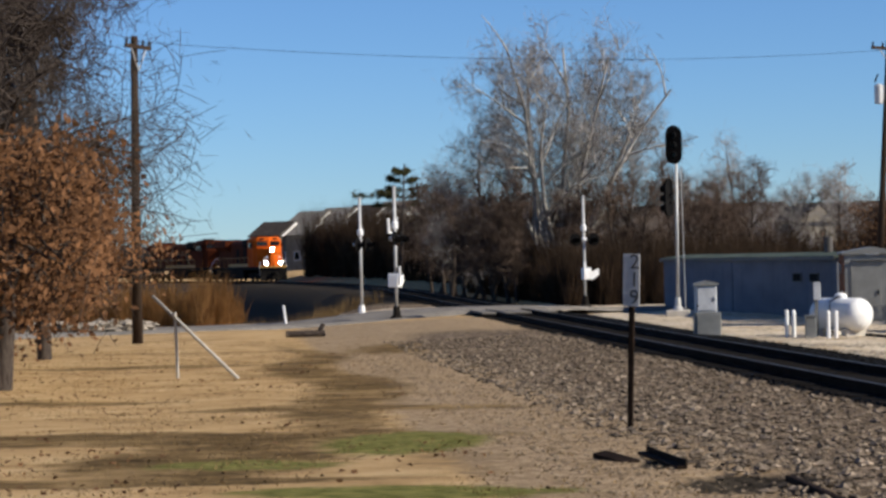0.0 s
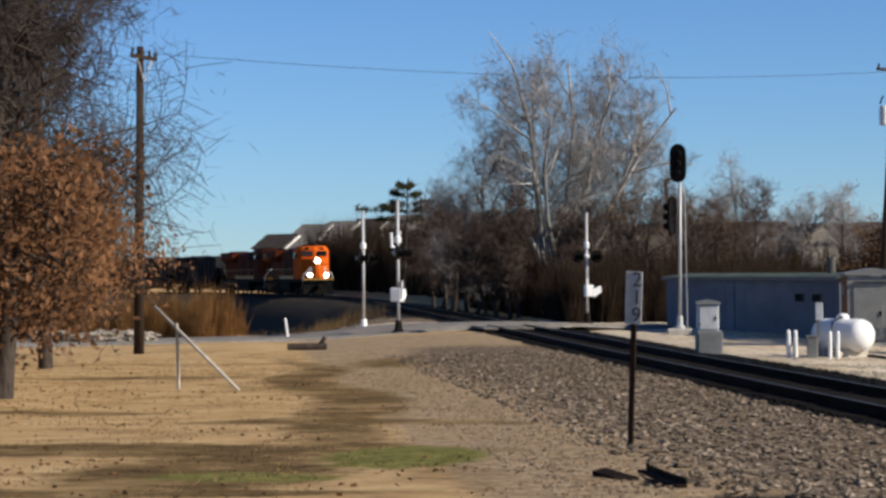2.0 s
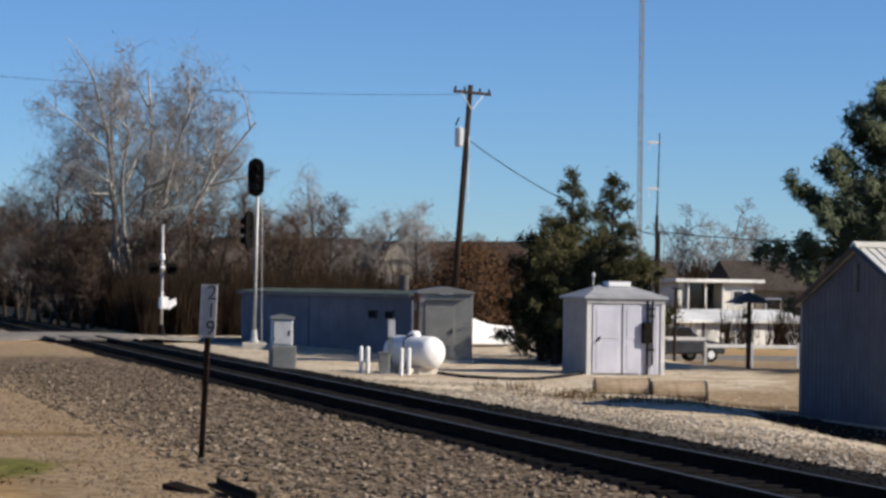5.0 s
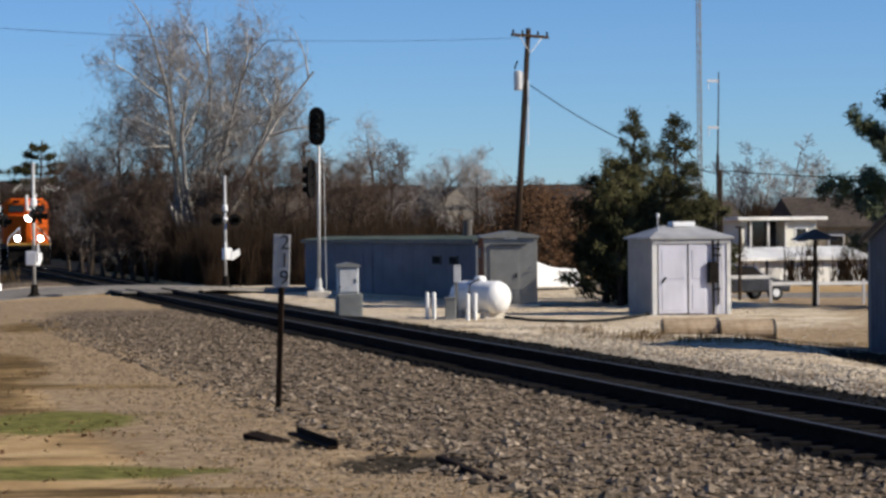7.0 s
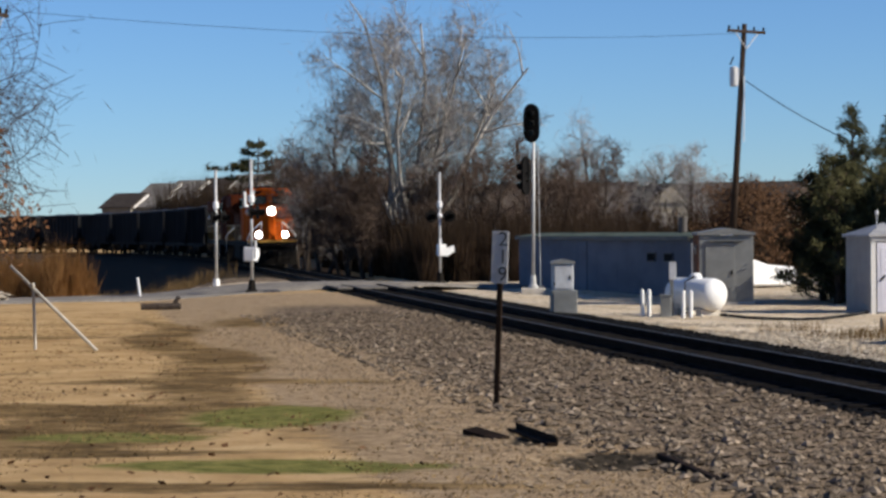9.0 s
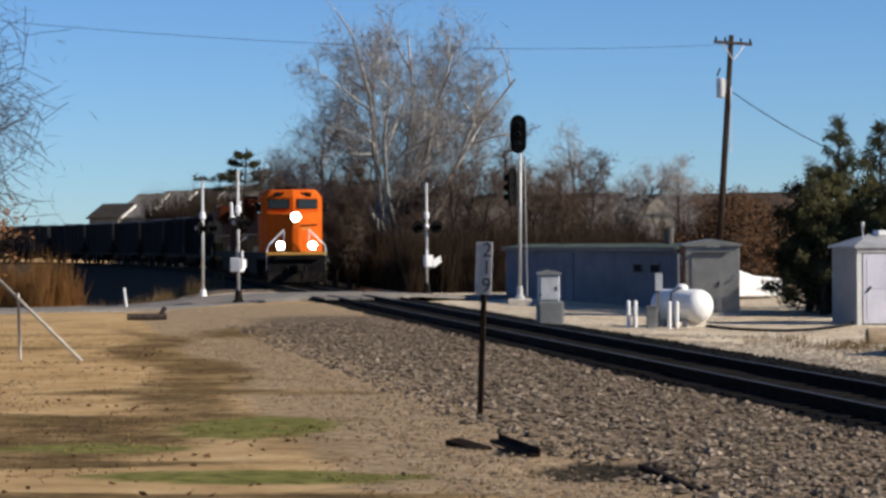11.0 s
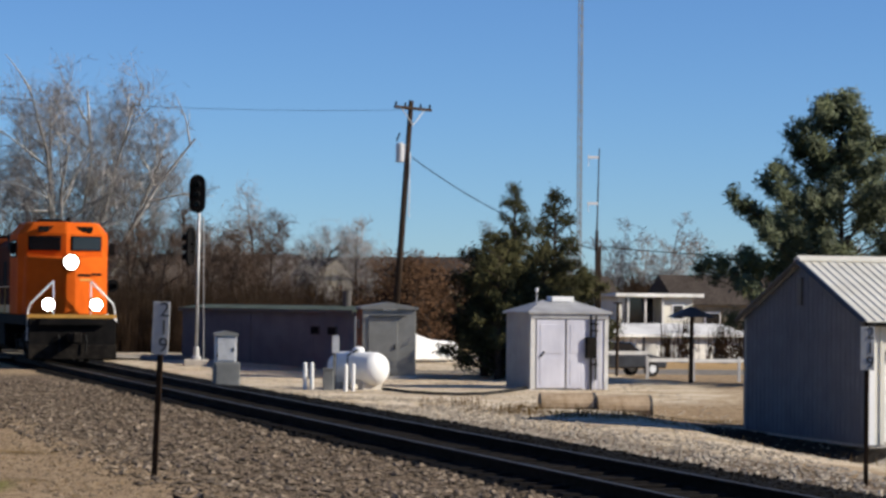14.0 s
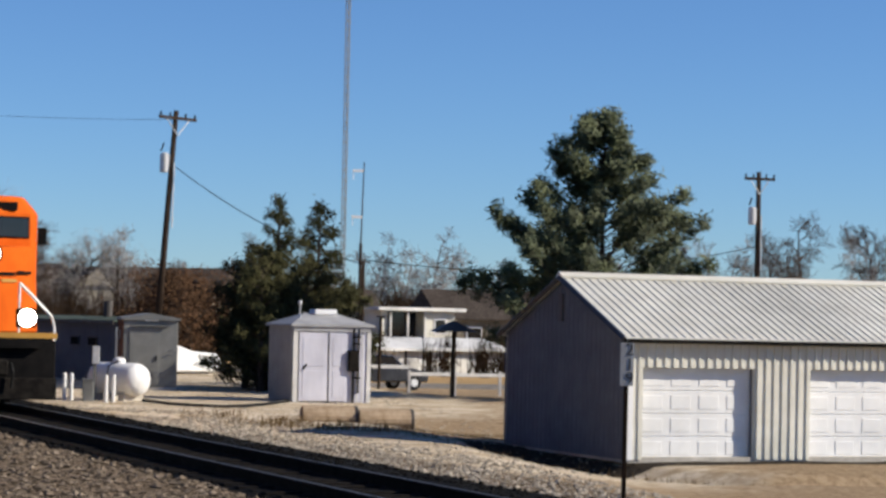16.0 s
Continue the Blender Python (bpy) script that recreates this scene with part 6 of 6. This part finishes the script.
    for k in range(9):
        for s in (-1, 1):
            part("hood_door", Form().box((s * 0.93, F + 6.0 + 1.05 * k, 2.7), (0.03, 0.95, 1.7)), SHADED_ORANGE if k % 3 else BLACK, ob, "", 0.01)
    part("exhaust", Form().box((0, -1.0, 4.5), (0.6, 1.2, 0.3)), BLACK, ob, "", 0.03)
    part("dynamic_brake", Form().prism([(-0.92, 3.6), (0.92, 3.6), (1.2, 3.9), (1.2, 4.5), (-1.2, 4.5), (-1.2, 3.9)], -4.6, -2.2), BLACK, ob, "", 0.03)
    part("lower_stripe", Form().box((-0.945, 0.4, 1.75), (0.02, 10, 0.3)).box((0.945, 0.4, 1.75), (0.02, 10, 0.3)), YELLOW, ob)
    # handrails
    for s in (-1, 1):
        part("front_handrail", Form().path([(s * 0.62, F + 0.3, 2.72), (s * 1.36, F + 0.3, 1.98), (s * 1.44, F + 0.42, 1.75), (s * 1.44, F + 0.42, 0.75)], 0.035, 6), WHITE, ob, "white diagonal handrail")
        part("rail_post", Form().path([(s * 0.62, F + 0.3, 2.72), (s * 0.62, F + 0.3, 1.6)], 0.025, 6), WHITE, ob)
        pts = [(s * 1.44, F + 5.6, 2.55), (s * 1.44, L / 2 - 0.5, 2.55)]
        part("side_handrail", Form().path(pts, 0.025, 6), YELLOW, ob)
        for k in range(9):
            y = F + 5.6 + k * 1.9
            part("stanchion", Form().tube((s * 1.44, y, 1.58), (s * 1.44, y, 2.55), 0.02, n=5), YELLOW, ob)
    return ob, sets


def hopper(label):
    ob = thing("hopper_car", pose(0, 0, 0), label, "hopper car", "train")
    L, w, h = 15.2, 3.05, 4.05
    b = L / 2 - 0.4
    sides = Form().prism([(-b, h), (-b, 2.1), (-b + 2.6, 1.05), (-2.6, 1.05), (-1.4, 0.45), (-0.6, 1.05), (0.6, 1.05), (1.4, 0.45), (2.6, 1.05), (b - 2.6, 1.05), (b, 2.1), (b, h)], -w / 2, w / 2)
    part("body", sides, HOPPER, ob, "dark steel hopper body", m=Matrix.Rotation(radians(90), 4, "Z"))
    part("load", coal_heap(b, w, h), COAL, ob, "heaped coal")
    for s in (-1, 1):
        part("top_chord", Form().box((s * w / 2, 0, h), (0.14, 2 * b + 0.1, 0.16)), HOPPER, ob)
        part("side_sill", Form().box((s * (w / 2 + 0.02), 0, 1.12), (0.12, L - 0.6, 0.26)), BLACK, ob)
        for k in range(11):
            y = -b + 0.3 + k * (2 * b - 0.6) / 10
            part("rib", Form().box((s * (w / 2 + 0.05), y, 2.6), (0.1, 0.1, 2.8)), HOPPER, ob)
        part("end_ladder", Form().path([(s * 1.3, s * (b + 0.1), 1.1), (s * 1.3, s * (b + 0.1), h)], 0.02, 4), BLACK, ob)
        part("coupler", Form().box((0, s * (L / 2 + 0.05), 0.86), (0.3, 0.9, 0.28)), DIRTY, ob)
        part("end_sill", Form().box((0, s * (L / 2 - 0.3), 1.1), (2.8, 0.3, 0.3)), BLACK, ob)
    part("brake_wheel", Form().tube((0.6, b + 0.12, 2.8), (0.6, b + 0.17, 2.8), 0.28, n=14), DIRTY, ob)
    bogie(ob, -5.6, (-0.9, 0.9), 1.8, 0.46)
    bogie(ob, 5.6, (-0.9, 0.9), 1.8, 0.46)
    return ob


def coal_heap(b, w, h):
    vs, fs, nx, ny = [], [], 9, 40
    for j in range(ny + 1):
        for i in range(nx + 1):
            x, y = (i / nx - 0.5) * (w - 0.1), (j / ny - 0.5) * 2 * (b - 0.05)
            e = min(1, 2.2 * (1 - abs(x) / (w / 2 - 0.05)), 2.0 * (1 - abs(y) / b) * 3)
            vs.append((x, y, h - 0.12 + 0.36 * e * (0.8 + 0.5 * noise.noise((x, y * 0.5, 2))) + 0.05 * noise.noise((x * 4, y * 4, 8))))
    for j in range(ny):
        for i in range(nx):
            k = j * (nx + 1) + i
            fs.append((k, k + 1, k + nx + 2, k + nx + 1))
    return raw("load", vs, fs, COAL)


LEAD, LEAD_WHEELS = locomotive("orange diesel locomotive with lit headlights leading the train")
SECOND = copy_thing(LEAD, pose(0, 0, 0))
tagged(SECOND, "orange second locomotive behind the leader, darkened for its shade")
for o in SECOND.children_recursive:  # the second engine runs with its lamps out
    if o.name.startswith("lens"):
        o.data = o.data.copy()
        o.data.materials[0] = GLASS
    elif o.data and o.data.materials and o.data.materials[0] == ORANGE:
        # its orange swapped for the copy with shade in the colour
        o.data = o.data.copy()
        o.data.materials[0] = SHADED_ORANGE
FIRST_CAR = hopper("dark steel coal hopper car in the train")
CARS = [FIRST_CAR] + [copy_thing(FIRST_CAR, pose(0, 0, 0)) for _ in range(14)]


def motions():
    """The train rolls along the line at an even speed."""
    root = 1.01961  # metres along the line to a metre of y
    speed = 12.0 * root
    front_at_0 = (73.7 + 12.0 * 14.5) * root  # the lead coupler at 0 s

    def run(ob, back, length):
        rows = []
        for k in range(33):
            t = k * 0.5
            s = front_at_0 - speed * t - 0.22 * max(0, t - 12.5) ** 2 + back + length / 2
            a, b = on_line(s - length * 0.32), on_line(s + length * 0.32)
            turn = math.atan2(a.x - b.x, b.y - a.y)
            c = (a + b) / 2
            rows.append((t, Matrix.Translation(c) @ Matrix.Rotation(turn, 4, "Z")))
        walk(ob, rows)

    run(LEAD, 0.0, 22.4)
    run(SECOND, 22.9, 22.4)
    back = 45.9
    for car in CARS:
        run(car, back, 15.2)
        back += 15.9
    for w in LEAD_WHEELS:
        y, r = w.matrix_basis.translation.y, 0.5
        step = speed / FPS / r
        walk(w, [(k / FPS, Matrix.Translation((0, y, r)) @ Matrix.Rotation((step * k) % (2 * math.pi), 4, "X")) for k in range(0, 481)])


motions()
